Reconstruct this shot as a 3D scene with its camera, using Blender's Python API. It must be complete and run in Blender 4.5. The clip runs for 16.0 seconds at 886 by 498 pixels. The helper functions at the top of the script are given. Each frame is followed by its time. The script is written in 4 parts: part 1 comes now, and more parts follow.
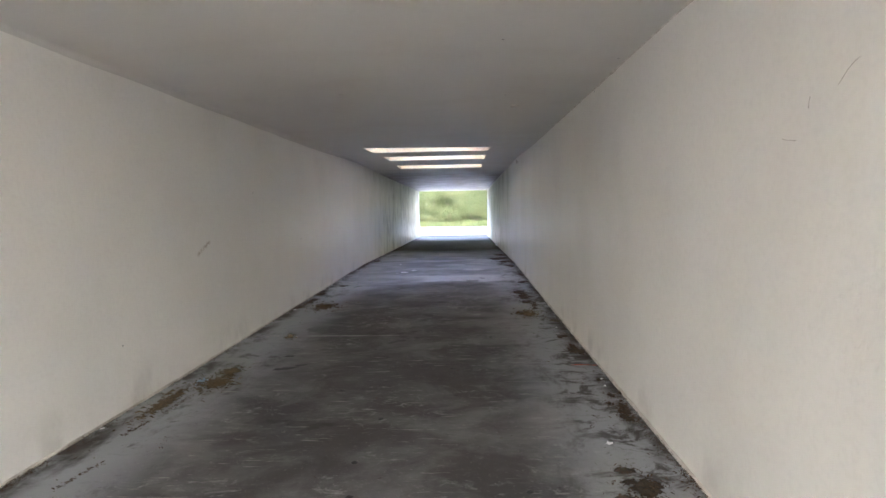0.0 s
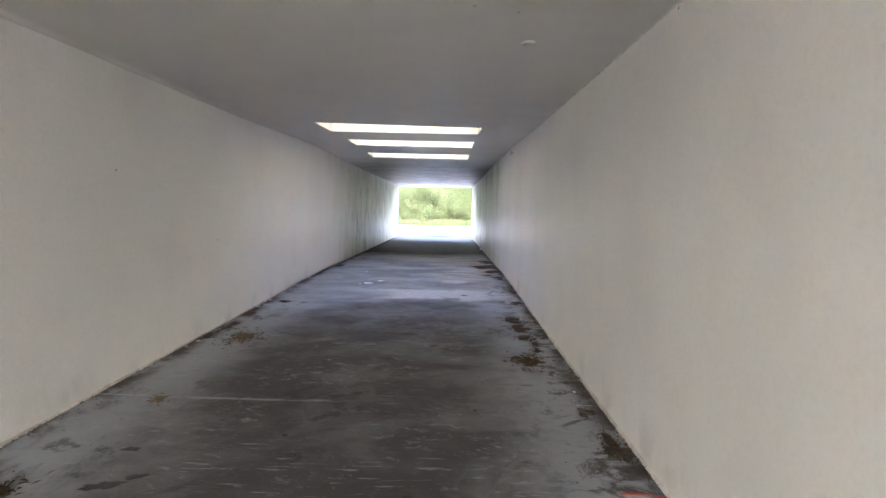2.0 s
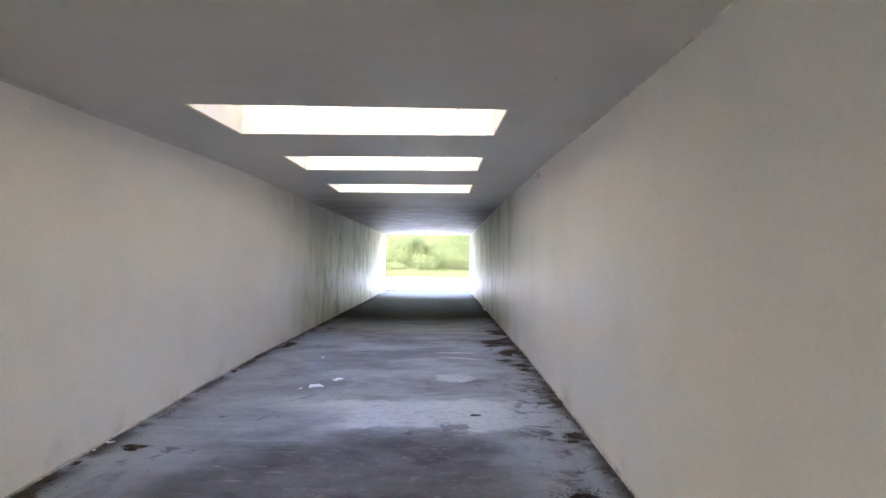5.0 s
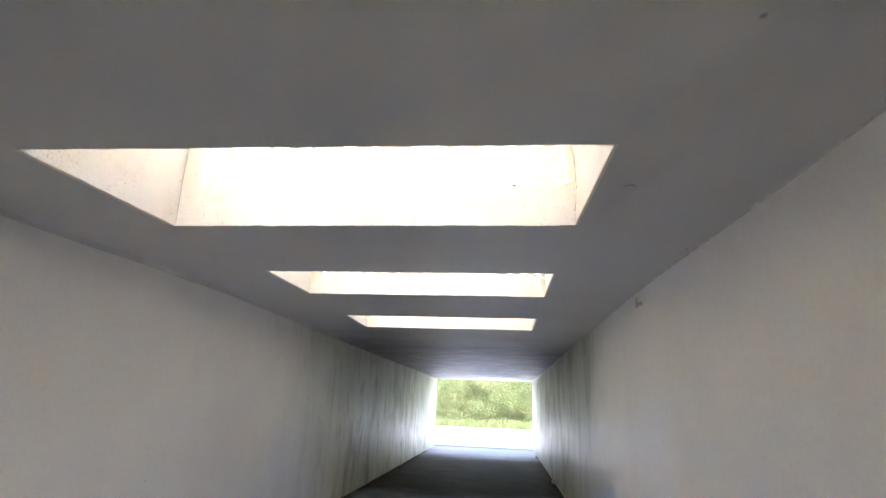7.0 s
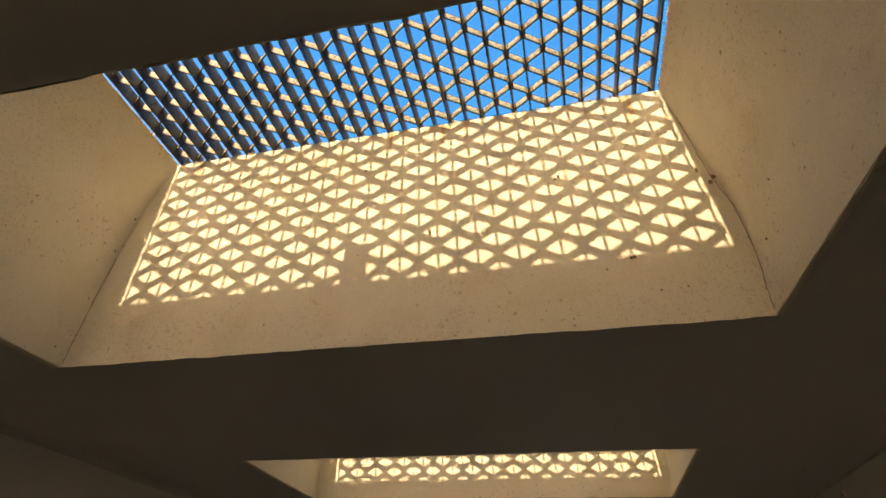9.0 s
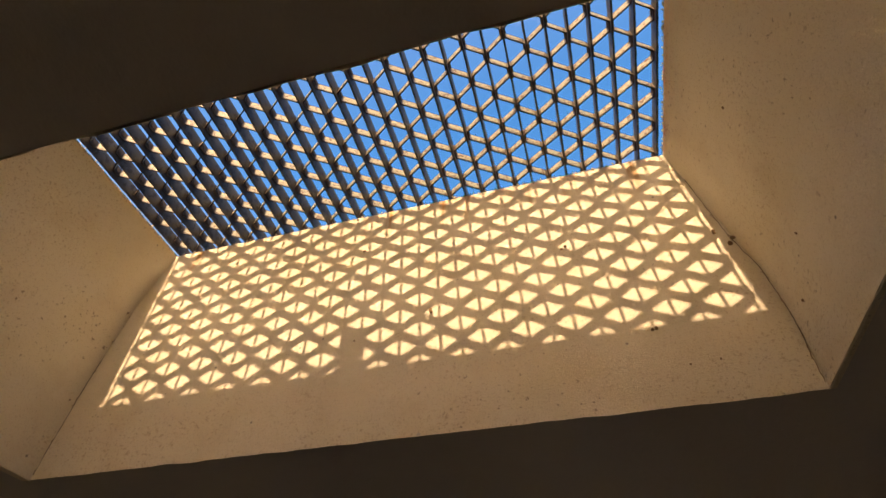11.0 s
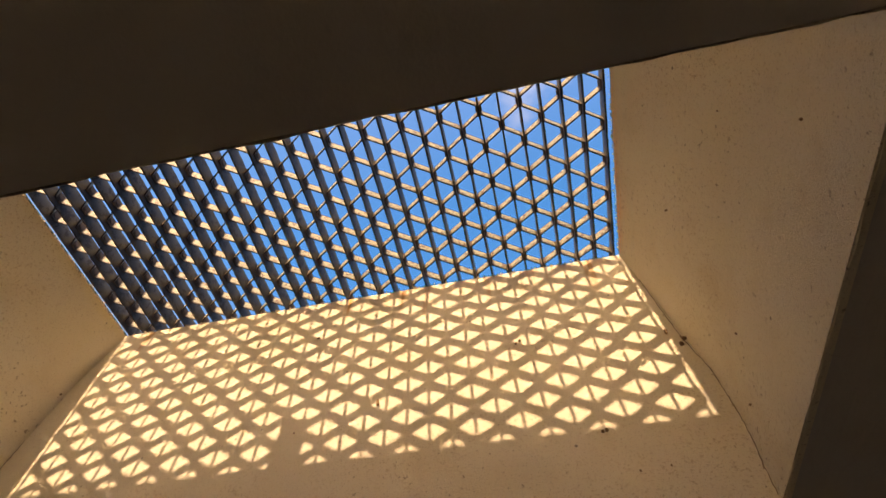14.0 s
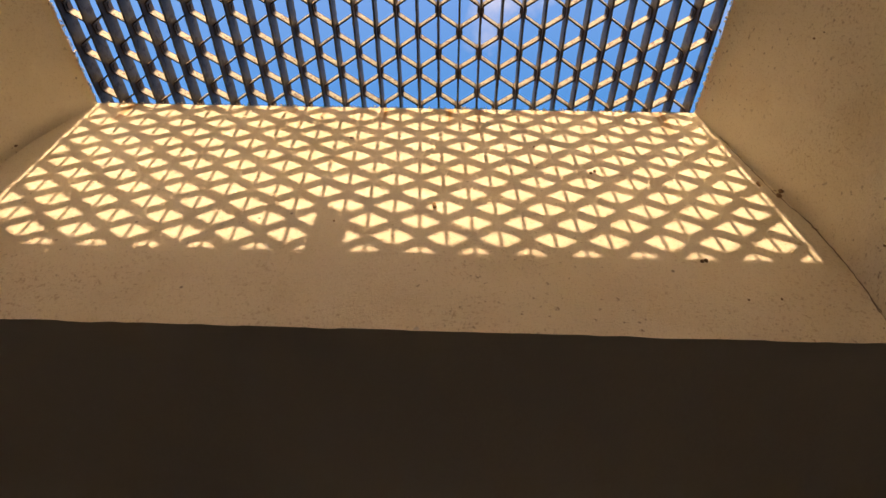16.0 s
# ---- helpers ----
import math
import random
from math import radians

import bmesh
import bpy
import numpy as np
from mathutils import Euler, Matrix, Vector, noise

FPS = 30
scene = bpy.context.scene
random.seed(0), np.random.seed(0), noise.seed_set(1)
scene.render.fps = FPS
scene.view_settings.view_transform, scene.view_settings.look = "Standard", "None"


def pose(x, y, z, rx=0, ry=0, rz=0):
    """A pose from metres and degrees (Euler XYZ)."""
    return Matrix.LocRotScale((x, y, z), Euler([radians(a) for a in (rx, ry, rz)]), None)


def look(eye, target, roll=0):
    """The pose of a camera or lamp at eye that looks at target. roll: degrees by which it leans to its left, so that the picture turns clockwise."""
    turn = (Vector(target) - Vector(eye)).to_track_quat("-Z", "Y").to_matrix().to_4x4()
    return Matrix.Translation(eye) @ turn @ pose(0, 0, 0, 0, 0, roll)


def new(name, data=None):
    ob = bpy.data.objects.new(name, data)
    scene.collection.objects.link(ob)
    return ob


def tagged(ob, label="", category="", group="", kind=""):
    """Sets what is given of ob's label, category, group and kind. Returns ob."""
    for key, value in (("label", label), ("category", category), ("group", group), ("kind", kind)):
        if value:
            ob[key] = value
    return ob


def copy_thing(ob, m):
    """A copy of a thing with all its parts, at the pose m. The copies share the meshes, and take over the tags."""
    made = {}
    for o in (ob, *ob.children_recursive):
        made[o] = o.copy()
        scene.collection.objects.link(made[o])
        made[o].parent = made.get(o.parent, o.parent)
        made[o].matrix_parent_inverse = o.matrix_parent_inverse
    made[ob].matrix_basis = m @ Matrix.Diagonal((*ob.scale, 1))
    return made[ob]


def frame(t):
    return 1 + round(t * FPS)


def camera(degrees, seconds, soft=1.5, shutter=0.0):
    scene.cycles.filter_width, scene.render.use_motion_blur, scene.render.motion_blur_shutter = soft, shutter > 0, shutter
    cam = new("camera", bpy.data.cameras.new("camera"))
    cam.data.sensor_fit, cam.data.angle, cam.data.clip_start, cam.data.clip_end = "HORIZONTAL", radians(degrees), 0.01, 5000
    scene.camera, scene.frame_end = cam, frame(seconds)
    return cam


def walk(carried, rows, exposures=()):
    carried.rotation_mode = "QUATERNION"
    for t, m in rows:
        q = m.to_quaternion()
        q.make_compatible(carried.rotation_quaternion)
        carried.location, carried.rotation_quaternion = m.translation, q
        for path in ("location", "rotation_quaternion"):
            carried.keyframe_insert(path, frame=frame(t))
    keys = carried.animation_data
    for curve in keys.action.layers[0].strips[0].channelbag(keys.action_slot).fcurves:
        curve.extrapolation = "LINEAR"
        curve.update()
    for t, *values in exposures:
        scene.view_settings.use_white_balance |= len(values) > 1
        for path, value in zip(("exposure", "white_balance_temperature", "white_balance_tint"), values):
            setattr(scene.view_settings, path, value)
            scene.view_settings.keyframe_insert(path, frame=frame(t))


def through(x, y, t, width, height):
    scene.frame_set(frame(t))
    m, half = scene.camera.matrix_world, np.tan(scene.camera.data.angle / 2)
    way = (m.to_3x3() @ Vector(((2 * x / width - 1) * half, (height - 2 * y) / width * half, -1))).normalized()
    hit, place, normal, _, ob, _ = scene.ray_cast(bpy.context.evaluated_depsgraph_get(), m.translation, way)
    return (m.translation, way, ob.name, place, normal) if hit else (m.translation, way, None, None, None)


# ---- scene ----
cam = camera(81.4, 16.0)
PATH = [
    (0, (0.649, 0.068, 1.421), (0.559, 2.059, 1.257), -1.0),
    (0.5, (0.667, 0.54, 1.384), (0.573, 2.532, 1.226), -0.3),
    (1, (0.659, 1.078, 1.399), (0.565, 3.07, 1.25), 0.2),
    (1.5, (0.634, 1.643, 1.406), (0.591, 3.638, 1.265), 0.6),
    (2, (0.689, 2.134, 1.416), (0.668, 4.126, 1.244), 1.3),
    (2.5, (0.653, 2.668, 1.412), (0.613, 4.665, 1.32), 2.1),
    (3, (0.745, 3.259, 1.39), (0.795, 5.258, 1.35), 1.5),
    (3.2, (0.742, 3.474, 1.413), (0.835, 5.472, 1.387), 0.7),
    (5.3, (0.659, 5.707, 1.454), (0.639, 7.707, 1.495), 0.5),
    (5.5, (0.664, 5.873, 1.479), (0.628, 7.87, 1.562), 0.7),
    (6, (0.66, 6.389, 1.491), (0.508, 8.373, 1.701), 1.9),
    (6.5, (0.724, 6.856, 1.55), (0.521, 8.809, 1.927), 1.9),
    (7, (0.732, 7.328, 1.608), (0.495, 9.236, 2.157), 2.2),
    (7.5, (0.692, 7.746, 1.649), (0.453, 9.62, 2.306), 1.9),
    (8, (0.714, 8.126, 1.694), (0.376, 9.925, 2.5), 3.1),
    (8.5, (0.63, 8.418, 1.729), (0.234, 10.105, 2.728), 3.4),
    (9, (0.542, 8.564, 1.773), (0.15, 10.099, 2.994), 2.7),
    (9.2, (0.533, 8.586, 1.788), (0.129, 10.029, 3.112), 2.6),
    (11.3, (0.567, 8.688, 1.837), (0.148, 9.983, 3.303), 1.6),
    (11.5, (0.569, 8.701, 1.843), (0.123, 10.008, 3.29), 1.2),
    (12, (0.609, 8.716, 1.845), (0.088, 9.949, 3.331), 0.6),
    (12.5, (0.647, 8.701, 1.839), (0.106, 9.834, 3.395), 0.7),
    (13, (0.666, 8.687, 1.836), (0.229, 9.745, 3.476), 2.1),
    (13.5, (0.668, 8.695, 1.833), (0.328, 9.728, 3.511), 2.7),
    (14, (0.648, 8.718, 1.827), (0.365, 9.745, 3.519), 3.2),
    (14.5, (0.616, 8.755, 1.818), (0.351, 9.827, 3.486), 3.6),
    (15, (0.479, 8.846, 1.807), (0.26, 10.008, 3.42), 4.1),
    (15.5, (0.316, 8.92, 1.81), (0.162, 10.174, 3.361), 4.3),
    (16, (0.23, 9.049, 1.806), (0.177, 10.366, 3.31), 3.1),
]
EXPOSURES = [(0, 4.9, 6200, 11), (3, 5.52, 6150, 11), (6, 5.38, 6400, 10), (7.0, 5.16, 6350, 9), (7.5, 4.82, 6350, 7), (8.0, 4.24, 7100, 4), (8.5, 3.24, 9500, -3), (9.0, 2.6, 13000, 11), (11.5, 2.3, 15400, 23), (16, 2.29, 15400, 23)]
walk(cam, [(t, look(eye, target, roll)) for t, eye, target, roll in PATH], EXPOSURES)

# ---- world, sun ----
SUN = Vector((0.065, 1.0, -0.953)).normalized()      # the way the sunlight travels
world = bpy.data.worlds.new("sky")
scene.world = world
world.use_nodes = True
wn = world.node_tree
sky = wn.nodes.new("ShaderNodeTexSky")
sky.sky_type, sky.sun_disc = "NISHITA", False
sky.sun_elevation = math.asin(-SUN.z)
sky.sun_rotation = math.atan2(-SUN.x, -SUN.y)
sky.air_density, sky.dust_density, sky.ozone_density = 1.0, 3.0, 1.5
deep = wn.nodes.new("ShaderNodeHueSaturation")
deep.inputs["Hue"].default_value = 0.507
# paler towards the horizon, deeper blue overhead
aim = wn.nodes.new("ShaderNodeTexCoord")
tall = wn.nodes.new("ShaderNodeSeparateXYZ")
wn.links.new(aim.outputs["Generated"], tall.inputs[0])
depth = wn.nodes.new("ShaderNodeMapRange")
depth.interpolation_type = "SMOOTHSTEP"
for slot, value in (("From Min", 0.15), ("From Max", 0.80), ("To Min", 0.45), ("To Max", 1.62)):
    depth.inputs[slot].default_value = value
wn.links.new(tall.outputs[2], depth.inputs["Value"])
wn.links.new(depth.outputs[0], deep.inputs["Saturation"])
wn.links.new(sky.outputs[0], deep.inputs["Color"])
# thin drifting cloud
veil = wn.nodes.new("ShaderNodeHueSaturation")
veil.inputs["Saturation"].default_value, veil.inputs["Value"].default_value = 0.35, 1.5
wn.links.new(sky.outputs[0], veil.inputs["Color"])
drift = wn.nodes.new("ShaderNodeTexNoise")
drift.inputs["Scale"].default_value, drift.inputs["Detail"].default_value, drift.inputs["Roughness"].default_value = 2.6, 7, 0.6
shift = wn.nodes.new("ShaderNodeMapping")
shift.inputs["Location"].default_value = (0.75, 0.2, 0.0)
wn.links.new(aim.outputs["Generated"], shift.inputs["Vector"])
wn.links.new(shift.outputs[0], drift.inputs["Vector"])
patch = wn.nodes.new("ShaderNodeMapRange")
patch.inputs["From Min"].default_value, patch.inputs["From Max"].default_value, patch.inputs["To Max"].default_value = 0.55, 0.80, 0.45
patch.inputs["To Min"].default_value = 0.0
wn.links.new(drift.outputs["Fac"], patch.inputs["Value"])
blend = wn.nodes.new("ShaderNodeMix")
blend.data_type = "RGBA"
wn.links.new(patch.outputs[0], blend.inputs[0])
wn.links.new(deep.outputs[0], blend.inputs[6])
wn.links.new(veil.outputs[0], blend.inputs[7])
wn.links.new(blend.outputs[2], wn.nodes["Background"].inputs[0])
wn.nodes["Background"].inputs[1].default_value = 0.12
sun = new("sun", bpy.data.lights.new("sun", "SUN"))
sun.data.energy, sun.data.angle, sun.data.color = 1.16, radians(0.53), (1.0, 0.955, 0.94)
sun.rotation_mode = "QUATERNION"
sun.rotation_quaternion = SUN.to_track_quat("-Z", "Y")
sun.location = (0, -20, 30)


# ---- materials ----
class Nodes:
    """A small builder for one procedural material."""

    def __init__(self, name, rough=0.8, metal=0.0, spec=0.5):
        self.mat = bpy.data.materials.new(name)
        self.mat.use_nodes = True
        self.nt = self.mat.node_tree
        self.bsdf = self.nt.nodes["Principled BSDF"]
        self.set("Roughness", rough), self.set("Metallic", metal), self.set("Specular IOR Level", spec)
        self.geo = self.nt.nodes.new("ShaderNodeNewGeometry")
        self.pos = self.geo.outputs["Position"]
        split = self.nt.nodes.new("ShaderNodeSeparateXYZ")
        self.nt.links.new(self.pos, split.inputs[0])
        self.x, self.y, self.z = split.outputs

    def plug(self, value, socket):
        if isinstance(value, bpy.types.NodeSocket):
            self.nt.links.new(value, socket)
        else:
            if socket.type == "RGBA" and len(value) == 3:
                value = (*value, 1)
            socket.default_value = value

    def set(self, name, value):
        self.plug(value, self.bsdf.inputs[name])

    def scaled(self, sx, sy, sz, off=0.0):
        n = self.nt.nodes.new("ShaderNodeMapping")
        n.inputs["Scale"].default_value = (sx, sy, sz)
        n.inputs["Location"].default_value = (off, off * 0.7, off * 1.3)
        self.nt.links.new(self.pos, n.inputs["Vector"])
        return n.outputs[0]

    def noise(self, scale, detail=4, rough=0.55, vec=None, warp=0.0):
        n = self.nt.nodes.new("ShaderNodeTexNoise")
        self.plug(vec or self.pos, n.inputs["Vector"])
        n.inputs["Scale"].default_value, n.inputs["Detail"].default_value = scale, detail
        n.inputs["Roughness"].default_value, n.inputs["Distortion"].default_value = rough, warp
        return n.outputs["Fac"]

    def cells(self, scale, vec=None):
        n = self.nt.nodes.new("ShaderNodeTexVoronoi")
        self.plug(vec or self.pos, n.inputs["Vector"])
        n.inputs["Scale"].default_value = scale
        return n.outputs["Distance"]

    def span(self, value, a, b, lo=0.0, hi=1.0):
        n = self.nt.nodes.new("ShaderNodeMapRange")
        n.interpolation_type = "SMOOTHSTEP"
        for k, v in enumerate((value, a, b, lo, hi)):
            self.plug(v, n.inputs[k])
        return n.outputs[0]

    def math(self, op, a, b=0.0):
        n = self.nt.nodes.new("ShaderNodeMath")
        n.operation = op
        self.plug(a, n.inputs[0]), self.plug(b, n.inputs[1])
        return n.outputs[0]

    def mul(self, *values):
        out = values[0]
        for v in values[1:]:
            out = self.math("MULTIPLY", out, v)
        return out

    def box(self, value, a, b, soft):
        """1 between a and b, falling off softly outside."""
        return self.mul(self.span(value, a - soft, a + soft), self.span(value, b - soft, b + soft, 1.0, 0.0))

    def mix(self, fac, a, b, mode="MIX"):
        n = self.nt.nodes.new("ShaderNodeMix")
        n.data_type, n.blend_type = "RGBA", mode
        self.plug(fac, n.inputs[0]), self.plug(a, n.inputs[6]), self.plug(b, n.inputs[7])
        return n.outputs[2]

    def random(self):
        return self.nt.nodes.new("ShaderNodeObjectInfo").outputs["Random"]

    def island(self):
        return self.geo.outputs["Random Per Island"]

    def bump(self, *layers):
        """Layers of (height, strength, distance)."""
        last = None
        for height, strength, distance in layers:
            n = self.nt.nodes.new("ShaderNodeBump")
            n.inputs["Strength"].default_value, n.inputs["Distance"].default_value = strength, distance
            self.plug(height, n.inputs["Height"])
            if last:
                self.nt.links.new(last, n.inputs["Normal"])
            last = n.outputs[0]
        self.set("Normal", last)
        return self


def painted_wall():
    """Cream silk-gloss paint on concrete: wavy upright trowel marks, scuffs, a flaking patch."""
    m = Nodes("painted_wall", 0.35)
    tone = m.mix(m.noise(0.9, 3), (0.835, 0.80, 0.73), (0.86, 0.83, 0.765))
    tone = m.mix(m.span(m.noise(1.0, 5, vec=m.scaled(1.2, 1.2, 0.8)), 0.42, 0.72, 0, 0.25), tone, (0.68, 0.64, 0.57))
    tone = m.mix(m.span(m.noise(38, 5), 0.42, 0.75, 0, 0.12), tone, (0.60, 0.56, 0.50))
    # towards the far mouth: reflected greenery painted in, grey-green with dark and paler streaks
    far = m.span(m.math("ADD", m.y, m.mul(m.noise(0.6, 3), 4.0)), 14.0, 20.5)
    runs = m.noise(1.0, 6, 0.6, vec=m.scaled(1.5, 1.5, 0.65, 4.0), warp=1.0)
    fine = m.noise(1.0, 6, 0.62, vec=m.scaled(4.2, 4.2, 1.3, 9.0), warp=1.1)
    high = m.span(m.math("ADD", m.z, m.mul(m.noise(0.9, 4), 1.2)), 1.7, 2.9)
    tone = m.mix(m.mul(far, m.span(m.noise(0.7, 4), 0.3, 0.7, 0.6, 0.95)), tone, (0.64, 0.63, 0.44))
    tone = m.mix(m.mul(far, m.span(runs, 0.46, 0.66), 0.6), tone, (0.31, 0.31, 0.19))
    tone = m.mix(m.mul(far, m.span(fine, 0.52, 0.68), 0.5), tone, (0.24, 0.235, 0.15))
    tone = m.mix(m.mul(far, m.span(fine, 0.34, 0.45, 0.7, 0.0)), tone, (0.80, 0.79, 0.64))
    # shade below the far soffit, painted as a darker tone towards the top
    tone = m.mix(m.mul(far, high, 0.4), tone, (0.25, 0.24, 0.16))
    slant = m.math("SUBTRACT", m.z, m.mul(m.y, 0.45))
    scuff = m.mul(m.box(m.y, 4.74, 4.98, 0.03), m.box(slant, -1.135, -1.10, 0.02), m.span(m.x, -1.0, 0.0, 1.0, 0.0), m.span(m.noise(25, 4), 0.35, 0.55))
    tone = m.mix(m.mul(scuff, 0.7), tone, (0.42, 0.34, 0.24))
    specks = m.span(m.cells(1.9, m.scaled(1, 1, 1, 3.0)), 0.008, 0.020, 0.8, 0.0)
    tone = m.mix(specks, tone, (0.08, 0.07, 0.055))
    foot = m.mul(m.span(m.noise(2.2, 5, vec=m.scaled(1, 1, 0.6)), 0.5, 0.7), m.span(m.z, 0.0, 0.35, 0.35, 0.0))
    tone = m.mix(foot, tone, (0.30, 0.25, 0.19))
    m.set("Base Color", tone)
    m.set("Roughness", m.math("SUBTRACT", m.span(m.noise(1.2, 4, 0.6), 0.3, 0.7, 0.44, 0.54), m.mul(far, m.span(fine, 0.35, 0.6, 0.12, -0.06))))
    m.set("Specular IOR Level", m.span(far, 0.0, 1.0, 0.22, 0.10))
    flake = m.mul(m.box(m.y, 1.0, 1.85, 0.2), m.box(m.z, 0.85, 1.40, 0.15), m.span(m.x, 0.0, 1.0), m.span(m.noise(1.0, 5, 0.65, vec=m.scaled(9, 9, 4), warp=0.5), 0.52, 0.60))
    ridge = m.mul(m.box(m.y, 0.9, 1.9, 0.2), m.box(m.z, 0.80, 1.40, 0.15), m.span(m.x, 0.0, 1.0), m.span(m.noise(1.0, 6, 0.7, vec=m.scaled(60, 60, 30, 2.0), warp=0.9), 0.58, 0.63))
    return m.bump((m.noise(1.0, 4, 0.6, vec=m.scaled(2.0, 2.0, 1.0, 1.0), warp=0.6), 0.35, 0.03), (m.noise(30, 5), 0.12, 0.005),
                  (m.noise(160, 3), 0.15, 0.002), (flake, 0.12, 0.005), (ridge, 0.45, 0.003)).mat


def painted_soffit():
    """The wall's paint in a darker tone, plainer, on the soffit."""
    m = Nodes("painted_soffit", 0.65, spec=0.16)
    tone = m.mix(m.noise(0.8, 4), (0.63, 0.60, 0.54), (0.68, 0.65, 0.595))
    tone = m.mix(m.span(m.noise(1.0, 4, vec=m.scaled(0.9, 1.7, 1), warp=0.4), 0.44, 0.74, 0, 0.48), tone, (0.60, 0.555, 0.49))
    # towards the far mouth the tone drops to a wavy, near-black brown
    far_dark = m.span(m.math("ADD", m.y, m.mul(m.noise(0.7, 3), 3.0)), 15.0, 19.0)
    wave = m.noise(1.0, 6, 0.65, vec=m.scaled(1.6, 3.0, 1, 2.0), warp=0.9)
    tone = m.mix(m.mul(far_dark, m.span(wave, 0.36, 0.64, 0.80, 0.95)), tone, (0.145, 0.12, 0.095))
    tone = m.mix(m.span(m.cells(2.3), 0.012, 0.03, 0.6, 0.0), tone, (0.16, 0.13, 0.10))
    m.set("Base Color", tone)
    m.set("Roughness", m.math("SUBTRACT", 0.6, m.mul(far_dark, m.span(wave, 0.36, 0.54, 0.14, 0.0))))
    return m.bump((m.noise(2.0, 3), 0.4, 0.03), (m.mul(far_dark, wave), 0.5, 0.02), (m.noise(45, 5), 0.35, 0.005), (m.noise(200, 2), 0.25, 0.002)).mat


def shaft_render():
    """Sand-textured cream render in the light wells: mottled, pitted, with rust runs under the grating's ends."""
    m = Nodes("shaft_render", 0.85)
    tone = m.mix(m.noise(2.0, 4), (0.90, 0.825, 0.66), (0.91, 0.845, 0.70))
    tone = m.mix(m.span(m.noise(1.6, 5, 0.6), 0.46, 0.70, 0, 0.40), tone, (0.80, 0.71, 0.48))
    tone = m.mix(m.span(m.noise(5.5, 5, 0.6), 0.48, 0.74, 0, 0.35), tone, (0.74, 0.61, 0.43))
    sand = m.noise(210, 4, 0.8)
    tone = m.mix(m.span(sand, 0.56, 0.64, 0, 0.5), tone, (0.46, 0.36, 0.22))
    dimple = m.mul(m.span(m.noise(125, 3, 0.6), 0.585, 0.65), m.span(m.noise(2.2, 4, 0.6, vec=m.scaled(1, 1, 1, 9.0)), 0.46, 0.62, 0.0, 1.0))
    tone = m.mix(m.mul(dimple, 0.5), tone, (0.48, 0.34, 0.19))
    pits = m.mul(m.span(m.noise(70, 3, 0.6), 0.62, 0.70), m.span(m.noise(2.6, 4, 0.6), 0.44, 0.60))
    tone = m.mix(m.mul(pits, 0.7), tone, (0.30, 0.21, 0.12))
    side = m.span(m.math("ABSOLUTE", m.x), 0.93, 0.97, 1.0, 0.0)
    rust = m.mul(m.span(m.noise(1.0, 4, 0.6, vec=m.scaled(15, 15, 1.2)), 0.54, 0.70), m.span(m.math("ADD", m.z, m.mul(m.noise(6, 3), 0.10)), 3.24, 3.44), side)
    tone = m.mix(m.mul(rust, 0.9), tone, (0.55, 0.25, 0.06))
    tone = m.mix(m.span(m.cells(9), 0.02, 0.05, 0.7, 0.0), tone, (0.12, 0.09, 0.06))
    m.set("Base Color", tone)
    return m.bump((m.noise(3.5, 3), 0.5, 0.02), (sand, 0.8, 0.004), (m.noise(60, 3), 0.3, 0.004)).mat


